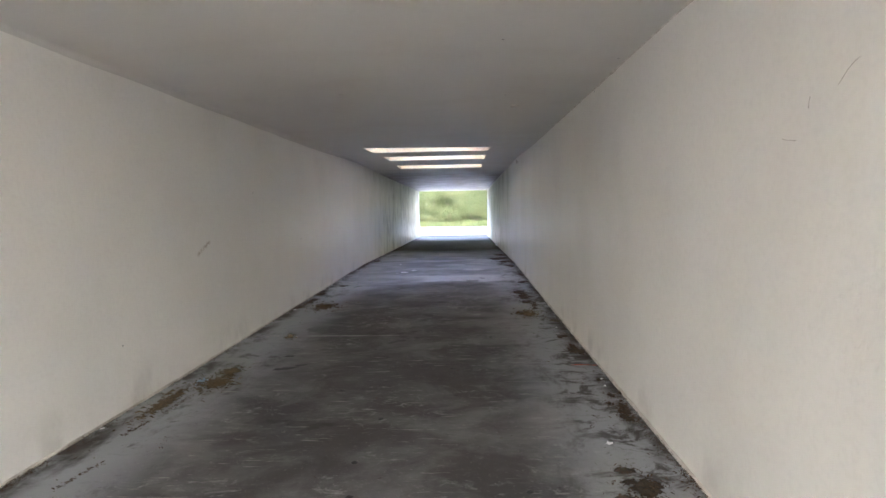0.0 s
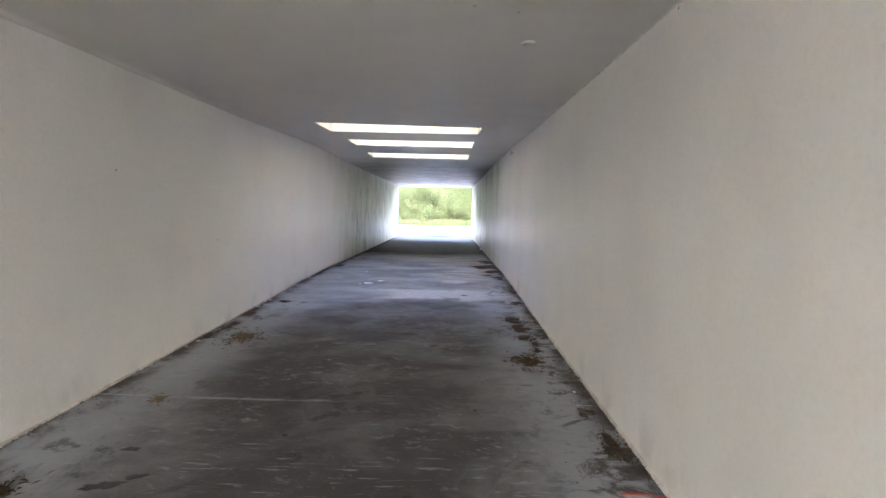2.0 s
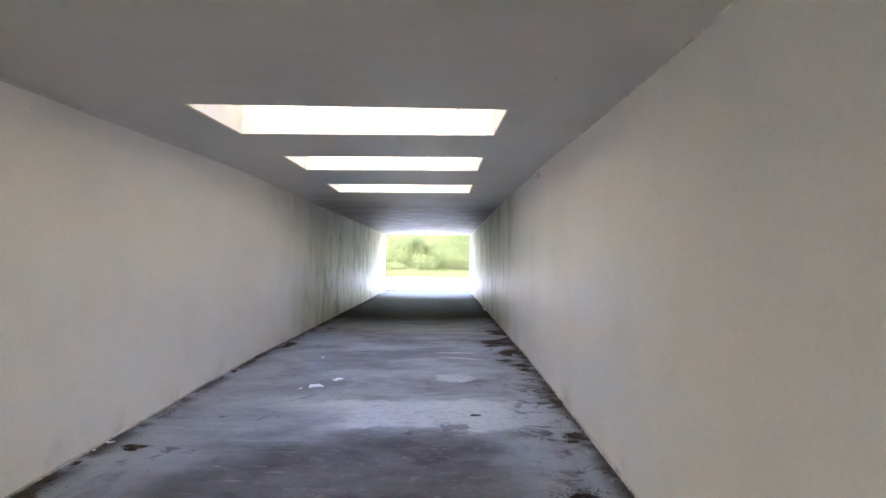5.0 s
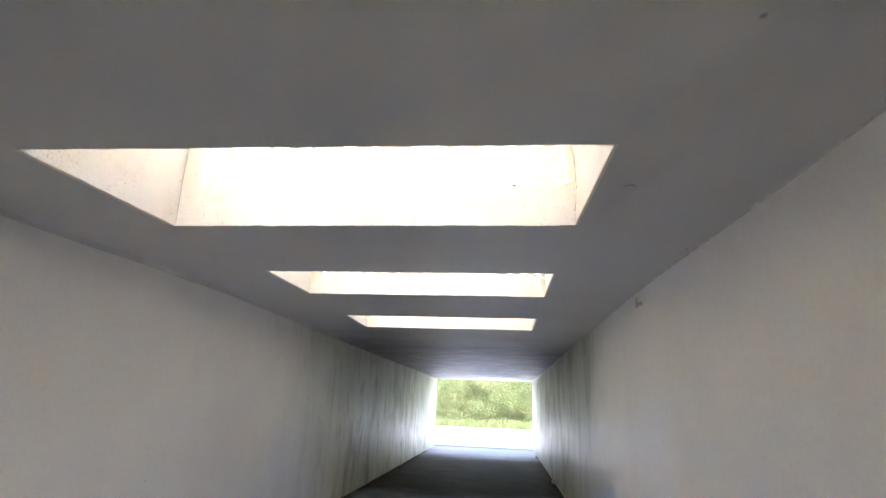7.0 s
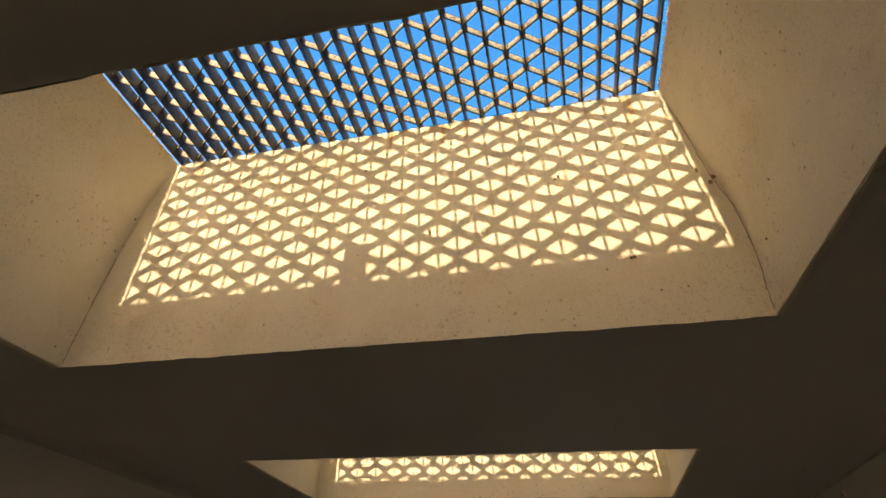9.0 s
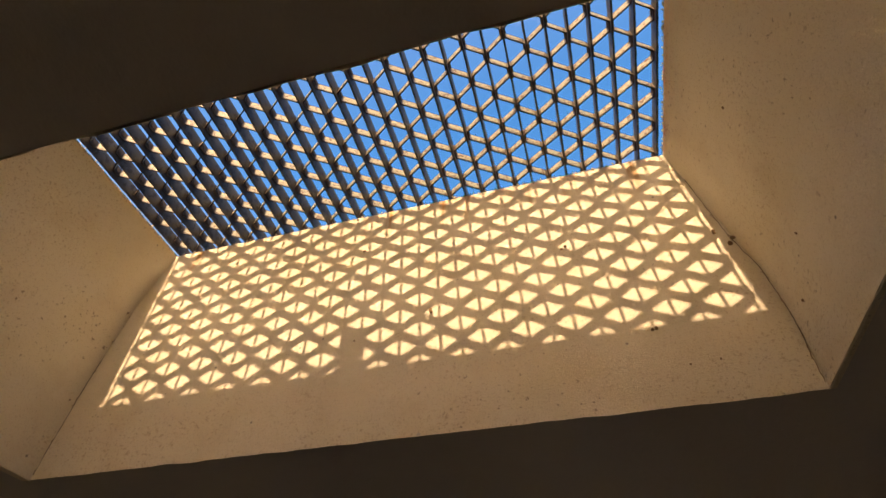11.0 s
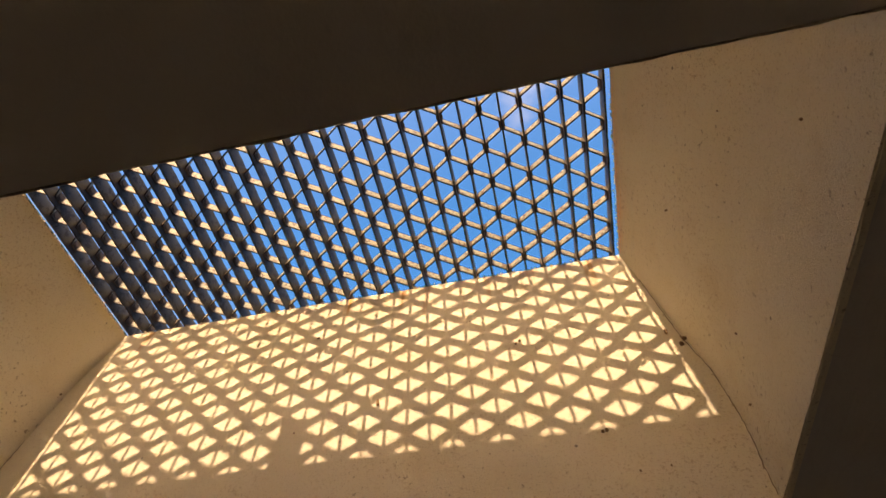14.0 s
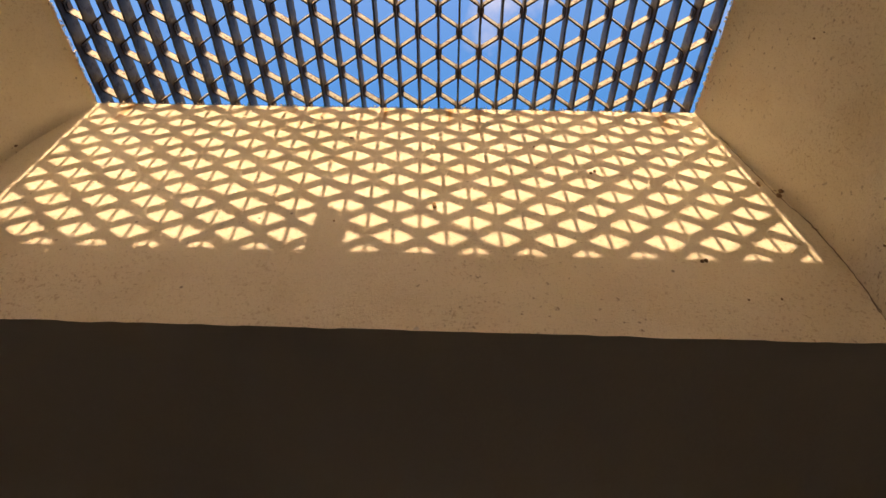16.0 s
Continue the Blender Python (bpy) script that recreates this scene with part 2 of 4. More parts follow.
def floor_concrete():
    """Old trowelled slab: brown-grey worn near bays, blue-grey middle bays, pale edges, a dark damp far stretch, sky
    light painted pale at the far mouth.
    """
    m = Nodes("floor_concrete", 0.7)
    side = m.math("ABSOLUTE", m.x)
    cloud = m.noise(0.9, 6, 0.6)
    blotch = m.noise(1.0, 8, 0.62, vec=m.scaled(1.4, 1.9, 1, 2.0), warp=0.5)
    brush = m.noise(1.0, 8, 0.72, vec=m.scaled(3.5, 6.5, 1), warp=0.4)
    crisp = m.noise(1.0, 8, 0.75, vec=m.scaled(9, 15, 1, 13.0), warp=0.5)
    tone = m.mix(m.span(brush, 0.32, 0.68), (0.130, 0.124, 0.118), (0.225, 0.220, 0.212))
    tone = m.mix(m.span(blotch, 0.43, 0.60, 0, 0.80), tone, (0.052, 0.051, 0.049))
    worn = m.math("ADD", m.x, m.mul(m.math("SUBTRACT", cloud, 0.5), 1.8))
    tone = m.mix(m.mul(m.span(m.math("ABSOLUTE", worn), 0.55, 1.5, 1.0, 0.0), m.span(blotch, 0.3, 0.65, 0.35, 0.85)), tone, (0.072, 0.064, 0.059))
    haze = m.mul(m.span(m.noise(0.8, 5, 0.6, vec=m.scaled(1, 0.8, 1, 11.0), warp=0.5), 0.50, 0.68), m.span(blotch, 0.3, 0.6, 1.0, 0.3))
    tone = m.mix(m.mul(haze, 0.5), tone, (0.25, 0.25, 0.24))
    pale = m.mul(m.span(side, 0.90, 1.55), m.span(m.noise(1.0, 7, 0.68, vec=m.scaled(2.8, 1.3, 1, 5.0)), 0.33, 0.50))
    tone = m.mix(m.mul(pale, 0.92), tone, (0.352, 0.360, 0.368))
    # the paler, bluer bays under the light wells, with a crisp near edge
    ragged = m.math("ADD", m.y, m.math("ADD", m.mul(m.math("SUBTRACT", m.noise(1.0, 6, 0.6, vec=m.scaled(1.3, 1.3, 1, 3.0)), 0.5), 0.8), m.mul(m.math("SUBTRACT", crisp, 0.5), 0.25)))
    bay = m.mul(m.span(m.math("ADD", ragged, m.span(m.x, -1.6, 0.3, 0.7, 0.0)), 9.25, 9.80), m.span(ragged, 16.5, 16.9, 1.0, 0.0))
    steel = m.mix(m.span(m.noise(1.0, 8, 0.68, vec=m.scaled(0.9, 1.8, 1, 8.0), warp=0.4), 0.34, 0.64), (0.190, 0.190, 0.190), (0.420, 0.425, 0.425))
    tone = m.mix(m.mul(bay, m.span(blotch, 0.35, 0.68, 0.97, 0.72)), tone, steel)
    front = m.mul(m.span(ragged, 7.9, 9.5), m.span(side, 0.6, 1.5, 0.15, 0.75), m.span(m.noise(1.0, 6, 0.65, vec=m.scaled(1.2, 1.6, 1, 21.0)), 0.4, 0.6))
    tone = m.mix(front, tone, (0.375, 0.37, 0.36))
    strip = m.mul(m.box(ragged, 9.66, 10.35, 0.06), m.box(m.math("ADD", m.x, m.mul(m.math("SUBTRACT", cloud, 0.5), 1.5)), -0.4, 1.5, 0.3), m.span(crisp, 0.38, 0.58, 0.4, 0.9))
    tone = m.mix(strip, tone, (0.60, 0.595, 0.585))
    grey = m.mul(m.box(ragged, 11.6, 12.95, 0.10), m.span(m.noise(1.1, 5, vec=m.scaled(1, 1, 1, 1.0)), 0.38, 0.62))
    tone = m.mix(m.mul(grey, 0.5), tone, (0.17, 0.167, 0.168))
    # scuffs, grit and wear at the scale of a hand and of a finger
    tone = m.mix(m.span(crisp, 0.54, 0.70, 0, 0.38), tone, (0.072, 0.067, 0.063))
    tone = m.mix(m.mul(m.span(crisp, 0.34, 0.46, 0.5, 0.0), m.span(m.noise(1.3, 6, 0.6, vec=m.scaled(1, 1, 1, 31.0)), 0.46, 0.62)), tone, (0.42, 0.415, 0.40))
    scuff = m.mul(m.span(m.noise(1.0, 9, 0.8, vec=m.scaled(4, 8, 1, 3.0), warp=0.8), 0.57, 0.70), m.span(m.noise(1.2, 5, 0.6, vec=m.scaled(1, 1, 1, 6.0)), 0.46, 0.60))
    tone = m.mix(m.mul(scuff, 0.65), tone, (0.46, 0.45, 0.43))
    lines = m.mul(m.span(m.noise(1.0, 5, 0.65, vec=m.scaled(4, 38, 1, 41.0), warp=0.3), 0.60, 0.66), m.span(m.noise(1.6, 4, 0.6, vec=m.scaled(1, 1, 1, 19.0)), 0.45, 0.60))
    tone = m.mix(m.mul(lines, 0.55), tone, (0.42, 0.40, 0.37))
    grit = m.span(m.noise(55, 4, 0.7), 0.60, 0.74)
    tone = m.mix(m.mul(grit, 0.5), tone, (0.42, 0.40, 0.37))
    for at, x0, x1 in ((5.72, -1.2, -0.1), (12.95, -1.6, 1.4)):
        seam = m.mul(m.box(m.math("ADD", m.y, m.mul(m.noise(3, 4), 0.06)), at + 0.01, at + 0.05, 0.015), m.box(m.x, x0, x1, 0.2), m.span(m.noise(4, 4), 0.38, 0.55))
        tone = m.mix(m.mul(seam, 0.6), tone, (0.42, 0.41, 0.39))
    stain = m.span(m.noise(1.7, 7, 0.65, vec=m.scaled(1, 1.3, 1, 7.0)), 0.62, 0.67)
    tone = m.mix(m.mul(stain, 0.6), tone, (0.040, 0.036, 0.032))
    spots = m.span(m.cells(2.4), 0.03, 0.05, 0.9, 0.0)
    tone = m.mix(m.mul(spots, m.span(m.noise(1.3, 2), 0.45, 0.55)), tone, (0.03, 0.027, 0.025))
    # dark drifts of dirt along the east side
    drift = m.mul(m.span(m.math("ADD", m.x, m.mul(m.math("SUBTRACT", cloud, 0.5), 0.8)), 1.10, 1.60), m.span(m.noise(1.0, 8, 0.7, vec=m.scaled(3.2, 4.5, 1, 17.0), warp=0.6), 0.50, 0.60))
    tone = m.mix(m.mul(drift, 0.85), tone, (0.050, 0.041, 0.033))
    edge = m.mul(m.span(side, 1.62, 1.80), m.span(m.noise(2.6, 6, 0.65), 0.40, 0.56))
    tone = m.mix(m.mul(edge, 0.9), tone, (0.045, 0.034, 0.025))
    far_damp = m.span(m.math("ADD", ragged, m.mul(cloud, 0.9)), 16.5, 18.0)
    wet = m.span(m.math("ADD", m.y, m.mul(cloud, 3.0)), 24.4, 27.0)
    tone = m.mix(m.mul(far_damp, m.span(crisp, 0.35, 0.62, 0.98, 0.80)), tone, (0.050, 0.040, 0.018))
    # sky light falling in at the far mouth, painted as a paler reddish tone
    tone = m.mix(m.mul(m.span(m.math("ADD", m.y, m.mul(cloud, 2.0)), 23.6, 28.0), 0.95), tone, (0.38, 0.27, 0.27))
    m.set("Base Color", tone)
    m.set("Roughness", m.math("SUBTRACT", m.span(brush, 0.3, 0.7, 0.70, 0.88), m.mul(wet, m.span(crisp, 0.40, 0.60, 0.30, 0.14))))
    m.set("Specular IOR Level", m.math("SUBTRACT", 0.30, m.mul(far_damp, m.span(wet, 0.0, 1.0, 0.28, 0.18))))
    return m.bump((m.noise(1.3, 3), 0.4, 0.02), (brush, 0.40, 0.006), (crisp, 0.35, 0.004), (lines, 0.5, 0.004), (scuff, 0.4, 0.004), (m.noise(70, 5, 0.65), 0.5, 0.004)).mat


def plain(name, a, b, scale, rough=0.8, metal=0.0, fine=60, depth=0.004, per="none", spec=0.5):
    """Two tones mixed by noise, with fine relief; per 'island' or 'random' varies piece by piece."""
    m = Nodes(name, rough, metal, spec)
    fac = m.span(m.noise(scale, 5, 0.6), 0.3, 0.7)
    if per == "island":
        fac = m.math("ADD", m.mul(fac, 0.4), m.mul(m.island(), 0.6))
    if per == "random":
        fac = m.math("ADD", m.mul(fac, 0.5), m.mul(m.random(), 0.5))
    m.set("Base Color", m.mix(fac, a, b))
    return m.bump((m.noise(fine, 4), 0.5, depth)).mat


# first and last bar of a grating, and their number
GX0, GX1, BARS = -0.9845, 0.9835, 32
PITCH = (GX1 - GX0) / (BARS - 1)
CELL = 0.1265                          # length of one bend of the ribbon


def grating_steel():
    """Old painted steel ribbon: cream-grey paint, edges dark with rust and painted underside shade, rust at the welds
    and where it has flaked.
    """
    m = Nodes("grating_steel", 0.6, 0.0)
    own = m.nt.nodes.new("ShaderNodeTexCoord")
    cut = m.nt.nodes.new("ShaderNodeSeparateXYZ")
    m.nt.links.new(own.outputs["Object"], cut.inputs[0])
    rough = m.math("SUBTRACT", m.noise(90, 4, 0.7), 0.5)
    high = m.math("ADD", cut.outputs[2], m.mul(rough, 0.009))
    tone = m.mix(m.noise(18, 4), (0.145, 0.160, 0.118), (0.225, 0.245, 0.185))
    tone = m.mix(m.span(m.noise(30, 4, 0.6, vec=m.scaled(1, 1, 1, 4.0)), 0.50, 0.66, 0, 0.5), tone, (0.16, 0.130, 0.075))
    tone = m.mix(m.span(m.noise(75, 6, 0.7, warp=0.5), 0.535, 0.575), tone, (0.060, 0.028, 0.016))
    # the dark edge tone carries the shaded underside as well as rust
    edge = m.math("SUBTRACT", 1.0, m.box(high, 0.0265, 0.0525, 0.0010))
    tone = m.mix(m.mul(edge, 0.95), tone, (0.022, 0.014, 0.011))
    weld = m.span(m.math("ADD", m.math("ABSOLUTE", cut.outputs[0]), m.mul(rough, 0.012)), PITCH / 2 - 0.0125, PITCH / 2 - 0.0085)
    tone = m.mix(m.mul(weld, 0.92), tone, (0.030, 0.014, 0.009))
    m.set("Base Color", tone)
    return m.bump((m.noise(120, 4), 0.6, 0.002)).mat


def dark_bar():
    """Grey-painted bar, its shade put into a darker tone than the ribbon's, rusted at each weld."""
    m = Nodes("dark_bar", 0.55)
    own = m.nt.nodes.new("ShaderNodeTexCoord")
    cut = m.nt.nodes.new("ShaderNodeSeparateXYZ")
    m.nt.links.new(own.outputs["Object"], cut.inputs[0])
    tone = m.mix(m.span(m.noise(9, 4), 0.35, 0.65), (0.064, 0.061, 0.054), (0.040, 0.038, 0.034))
    tone = m.mix(m.span(m.noise(42, 5, 0.65), 0.52, 0.59), tone, (0.020, 0.012, 0.008))
    # every second bar is welded half a cell further on
    turn = m.math("ROUND", m.mul(m.math("SUBTRACT", m.x, GX0), 1 / PITCH))
    along = m.math("ADD", m.mul(m.math("SUBTRACT", cut.outputs[1], 0.046), 1 / CELL), m.mul(turn, 0.5))
    near = m.math("ABSOLUTE", m.math("SUBTRACT", m.math("FRACT", m.math("ADD", along, 40.5)), 0.5))
    near = m.math("ADD", near, m.mul(m.math("SUBTRACT", m.noise(80, 4, 0.7), 0.5), 0.12))
    tone = m.mix(m.span(near, 0.13, 0.20, 0.9, 0.0), tone, (0.016, 0.008, 0.005))
    m.set("Base Color", tone)
    return m.bump((m.noise(120, 4), 0.4, 0.002)).mat


def rusty_steel():
    m = Nodes("rusty_steel", 0.7, 0.0)
    m.set("Base Color", m.mix(m.noise(60, 4), (0.05, 0.028, 0.018), (0.12, 0.075, 0.05)))
    return m.bump((m.noise(150, 3), 0.5, 0.002)).mat


def foliage(name, a, b, through=0.5):
    """Leaf green that varies leaf by leaf and lets some light through."""
    m = Nodes(name, 0.55, 0.0, 0.35)
    tone = m.mix(m.island(), a, b)
    tone = m.mix(m.span(m.noise(0.8, 4), 0.40, 0.66, 0, 0.5), tone, (b[0] * 1.25, b[1] * 1.08, b[2] * 1.2))
    m.set("Base Color", tone)
    glow = m.nt.nodes.new("ShaderNodeBsdfTranslucent")
    m.plug(tone, glow.inputs["Color"])
    both = m.nt.nodes.new("ShaderNodeMixShader")
    both.inputs[0].default_value = through
    m.nt.links.new(m.bsdf.outputs[0], both.inputs[1])
    m.nt.links.new(glow.outputs[0], both.inputs[2])
    m.nt.links.new(both.outputs[0], m.nt.nodes["Material Output"].inputs[0])
    return m.mat


WALL, SOFFIT, SHAFT, FLOOR, STEEL, RUST, DARKBAR = painted_wall(), painted_soffit(), shaft_render(), floor_concrete(), grating_steel(), rusty_steel(), dark_bar()
OUTER = plain("outer_concrete", (0.42, 0.41, 0.38), (0.56, 0.55, 0.52), 1.5)
EARTH = plain("grass_ground", (0.05, 0.075, 0.022), (0.10, 0.12, 0.04), 1.2, 0.9, depth=0.02)
BEAD = plain("caulk_bead", (0.52, 0.47, 0.40), (0.74, 0.69, 0.62), 9, 0.8, fine=90)
LEAFY = foliage("leaf_green", (0.060, 0.085, 0.030), (0.125, 0.145, 0.065))
BLADE = foliage("grass_blade", (0.050, 0.072, 0.020), (0.095, 0.110, 0.040))
BARK = plain("bark", (0.09, 0.07, 0.05), (0.18, 0.15, 0.11), 20)
DEADLEAF = plain("dead_leaf", (0.024, 0.014, 0.008), (0.11, 0.060, 0.028), 40, 0.8, per="island")
STRAW = plain("dry_straw", (0.035, 0.024, 0.011), (0.14, 0.095, 0.042), 40, 0.8, per="island")
PAPER = plain("white_paper", (0.84, 0.84, 0.83), (0.90, 0.90, 0.89), 30, 0.7)
MUD = plain("dried_mud", (0.15, 0.085, 0.04), (0.28, 0.17, 0.08), 50, 0.9)

# ---- helpers of this scene ----
rng = random.Random(7)
L, R, H = -1.847, 1.808, 2.45          # inner faces of the walls, height of the soffit
Y0, Y1 = -5.2, 27.48                   # the two mouths
TOP = 3.405                            # seat of the first grating, top of the roof slab
WELLS = [(8.880, 9.830, 3.405), (11.008, 11.892, 3.285), (13.095, 13.980, 3.285)]     # near end, far end, seat of the grating
WL, WR = -1.066, 1.083                 # sides of the wells at the soffit
KERBS = (0.182, 0.151, 0.151)          # height of the near kerb over each seat
FALL = 0.180                           # fall of the far stretch towards the mouth


def course(v, *knots):
    """Straight runs between knots (place, value)."""
    return float(np.interp(v, [k[0] for k in knots], [k[1] for k in knots]))


def soffit(y):
    return course(y, (8.9, 2.443), (9.83, 2.456), (11.0, 2.485), (11.9, 2.487), (13.98, 2.453), (Y1, 2.262))


def sag(x, y):
    """The soffit hangs lower along the near lip of the first well, more so to the east."""
    return course(x, (-1.35, 0.0), (WL, 0.009), (WR, 0.034), (1.40, 0.0)) * course(y, (8.2, 0.0), (WELLS[0][0], 1.0), (9.83, 0.0))


def level(x, y):
    """Height of the floor: a slight crown under the light wells, falling to both mouths."""
    return course(y, (4.5, -0.003), (6.5, -0.002), (9.0, 0.018), (11.0, 0.045), (12.5, 0.045), (14.0, 0.015), (Y1, -FALL)) - 0.025 * (R - x) / (R - L) * min(max((6.5 - y) / 2, 0), 1)


def link(name, bm, material, smooth=False):
    me = bpy.data.meshes.new(name)
    bm.normal_update()
    bm.to_mesh(me)
    bm.free()
    me.materials.append(material)
    if smooth:
        me.polygons.foreach_set("use_smooth", [True] * len(me.polygons))
    return new(name, me)


def part(name, bm, material, parent, label="", smooth=False):
    ob = link(name, bm, material, smooth)
    ob.parent = parent
    return tagged(ob, label)


def add_box(bm, x0, x1, y0, y1, z0, z1):
    m = Matrix.LocRotScale(((x0 + x1) / 2, (y0 + y1) / 2, (z0 + z1) / 2), None, (x1 - x0, y1 - y0, z1 - z0))
    return bmesh.ops.create_cube(bm, size=1, matrix=m)["verts"]


def boxes(*dims):
    bm = bmesh.new()
    for d in dims:
        add_box(bm, *d)
    return bm


def sheet(bm, nu, nv, place):
    """A grid of faces; place(u, v) gives each corner."""
    rows = [[bm.verts.new(place(i / nu, j / nv)) for j in range(nv + 1)] for i in range(nu + 1)]
    for i in range(nu):
        for j in range(nv):
            bm.faces.new((rows[i][j], rows[i + 1][j], rows[i + 1][j + 1], rows[i][j + 1]))


def wob(x, y, z, scale, amount):
    return amount * noise.noise(Vector((x * scale, y * scale, z * scale)))


# ---- the passage ----
bm = bmesh.new()
for a, b in [(L - 0.25, L)]:
    add_box(bm, a, b, Y0, Y1, -0.6, TOP)
tagged(link("wall_west", bm, WALL), "long cream painted concrete wall with scuffs and greenish reflections painted far along", "wall", kind="structure")
tagged(link("wall_east", boxes((R, R + 0.25, Y0, Y1, -0.6, TOP)), WALL), "long cream painted concrete wall with flaking patches and greenish painted reflections", "wall", kind="structure")

ends = [Y0] + [v for w in WELLS for v in w[:2]] + [Y1]


def slab(bm, x0, x1, y0, y1, top):
    for v in add_box(bm, x0, x1, y0, y1, 0, top):
        if v.co.z < 0.1:
            v.co.z = soffit(v.co.y) - sag(v.co.x, v.co.y)


bm = bmesh.new()
for k, (a, b) in enumerate(zip(ends[0::2], ends[1::2])):
    strips = [(p, q, 8.2, b) for p, q in zip((L, -1.35, WL, WR, 1.40), (-1.35, WL, WR, 1.40, R))]
    cast = [(L, R, a, 8.2)] + strips if k == 0 else [(L, R, a, b)]
    for x0, x1, p, q in cast:
        slab(bm, x0, x1, p, q, (TOP, 3.285, 3.285, 3.285)[k])
add_box(bm, L, R, WELLS[0][1], WELLS[0][1] + 0.15, 3.285, TOP)
for (a, b, seat_z), rise in zip(WELLS, KERBS):
    add_box(bm, WL, WR, a - 0.15, a, seat_z, seat_z + rise)
for a, b, seat_z in WELLS:
    for p, q in ((L, -1.35), (-1.35, WL - 0.02), (WR + 0.07, 1.40), (1.40, R)):
        slab(bm, p, q, a, b, seat_z)
    slab(bm, WR + 0.012, WR + 0.07, a, b, soffit(a) + 0.03)
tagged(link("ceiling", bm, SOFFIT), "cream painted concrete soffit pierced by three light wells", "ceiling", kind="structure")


def light_well(name, y0, y1, top, seed):
    """The rendered lining of one well: ends upright, sides closing in towards the top, arrises uneven."""
    h0 = soffit(y0)

    def left(z):
        t = (z - h0) / (top - h0)
        return course(t, (0, -1.066), (0.25, -1.073), (0.45, -1.071), (0.73, -1.056), (0.9, -1.020), (1, -1.000))

    def right(z):
        t = (z - h0) / (top - h0)
        return course(t, (0, 1.083), (0.2, 1.096), (0.38, 1.093), (0.52, 1.068), (0.8, 1.030), (1, 1.001))

    bm = bmesh.new()
    nz, ny, nx = 26, 30, 90

    def lip(a, v):
        return wob(a, seed, 0, 9, 0.0035) * (1 if v == 0 else 0.3) + wob(a, v, seed, 30, 0.0022) * (1 if v == 0 else 0.4)

    def rise(x, y, v):
        foot = soffit(y) - sag(x, y) - 0.003
        return foot + v * (top - foot)

    for y, sgn in ((y0, 1), (y1, -1)):
        def place(u, v):
            z = rise(WL + u * (WR - WL), y, v)
            x = left(z) + u * (right(z) - (-0.045 * math.sin(math.pi * v) if sgn > 0 else 0) - left(z))
            return (x, y + sgn * (0.002 + lip(x, v)), z + (wob(x, y, seed, 14, 0.004) if v == 0 else 0))
        sheet(bm, nx, nz, place)
    for side, sgn in ((left, 1), (right, -1)):
        def place(u, v):
            y = y0 + u * (y1 - y0)
            z = rise(WL if sgn > 0 else WR, y, v)
            taper = -0.045 * math.sin(math.pi * v) * (1 - u) if sgn < 0 else 0
            return (side(z) - taper + sgn * lip(y + 9, v), y, z + (wob(sgn, y, seed, 14, 0.004) if v == 0 else 0))
        sheet(bm, ny, nz, place)
    # flat returns that close the gap to the soffit
    for x0, x1 in ((WL - 0.03, WL + 0.002), (WR - 0.002, WR + 0.014)):
        bm.faces.new([bm.verts.new(p) for p in ((x0, y0, soffit(y0) - sag(x0, y0) - 0.001), (x1, y0, soffit(y0) - sag(x1, y0) - 0.001), (x1, y1, soffit(y1) - 0.001), (x0, y1, soffit(y1) - 0.001))])
    bmesh.ops.recalc_face_normals(bm, faces=bm.faces)
    ob = link(name, bm, SHAFT, True)
    return tagged(ob, "sand-textured cream rendered lining of a roof light well", "light well", kind="structure")


for k, (a, b, seat_z) in enumerate(WELLS):
    light_well("light_well_%d" % (k + 1), a, b, seat_z, k * 3.7)

# ---- the floor: cast bays with open joints ----
JOINTS = [Y0, -1.55, 2.10, 5.75, 9.62, 12.95, 16.35, 20.0, 23.7, Y1]
floor = tagged(link("floor", boxes((L, R, Y0, Y1, -0.6, -0.26)), FLOOR), "stained grey concrete floor with dark worn middle, damp far end and sky light painted at the mouth", "floor", kind="structure")
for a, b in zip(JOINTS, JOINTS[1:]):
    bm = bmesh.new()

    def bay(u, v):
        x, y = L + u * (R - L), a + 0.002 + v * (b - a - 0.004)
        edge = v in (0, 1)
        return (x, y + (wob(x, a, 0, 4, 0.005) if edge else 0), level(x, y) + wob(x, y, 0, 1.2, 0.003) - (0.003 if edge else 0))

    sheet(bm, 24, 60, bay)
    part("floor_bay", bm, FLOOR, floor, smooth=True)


def bead(name, x, sgn):
    """An uneven line of filler along the join of wall and soffit."""
    bm = bmesh.new()
    n = 420
    rows = []
    for i in range(n + 1):
        y = Y0 + (Y1 - Y0) * i / n
        r = 0.004 + 0.005 * abs(noise.noise(Vector((x, y * 3, 0)))) + 0.010 * max(0, noise.noise(Vector((x, y * 7, 4))) - 0.15)
        rows.append([bm.verts.new((x + sgn * r * c, y, soffit(y) - sag(x, y) - r * s)) for c, s in ((0, 1.6), (0.5, 0.9), (0.9, 0.5), (1.6, 0))])
    for p, q in zip(rows, rows[1:]):
        for k in range(3):
            bm.faces.new((p[k], q[k], q[k + 1], p[k + 1]))
    bmesh.ops.recalc_face_normals(bm, faces=bm.faces)
    return tagged(link(name, bm, BEAD, True), "uneven filler along the join of wall and soffit", "trim", kind="structure")




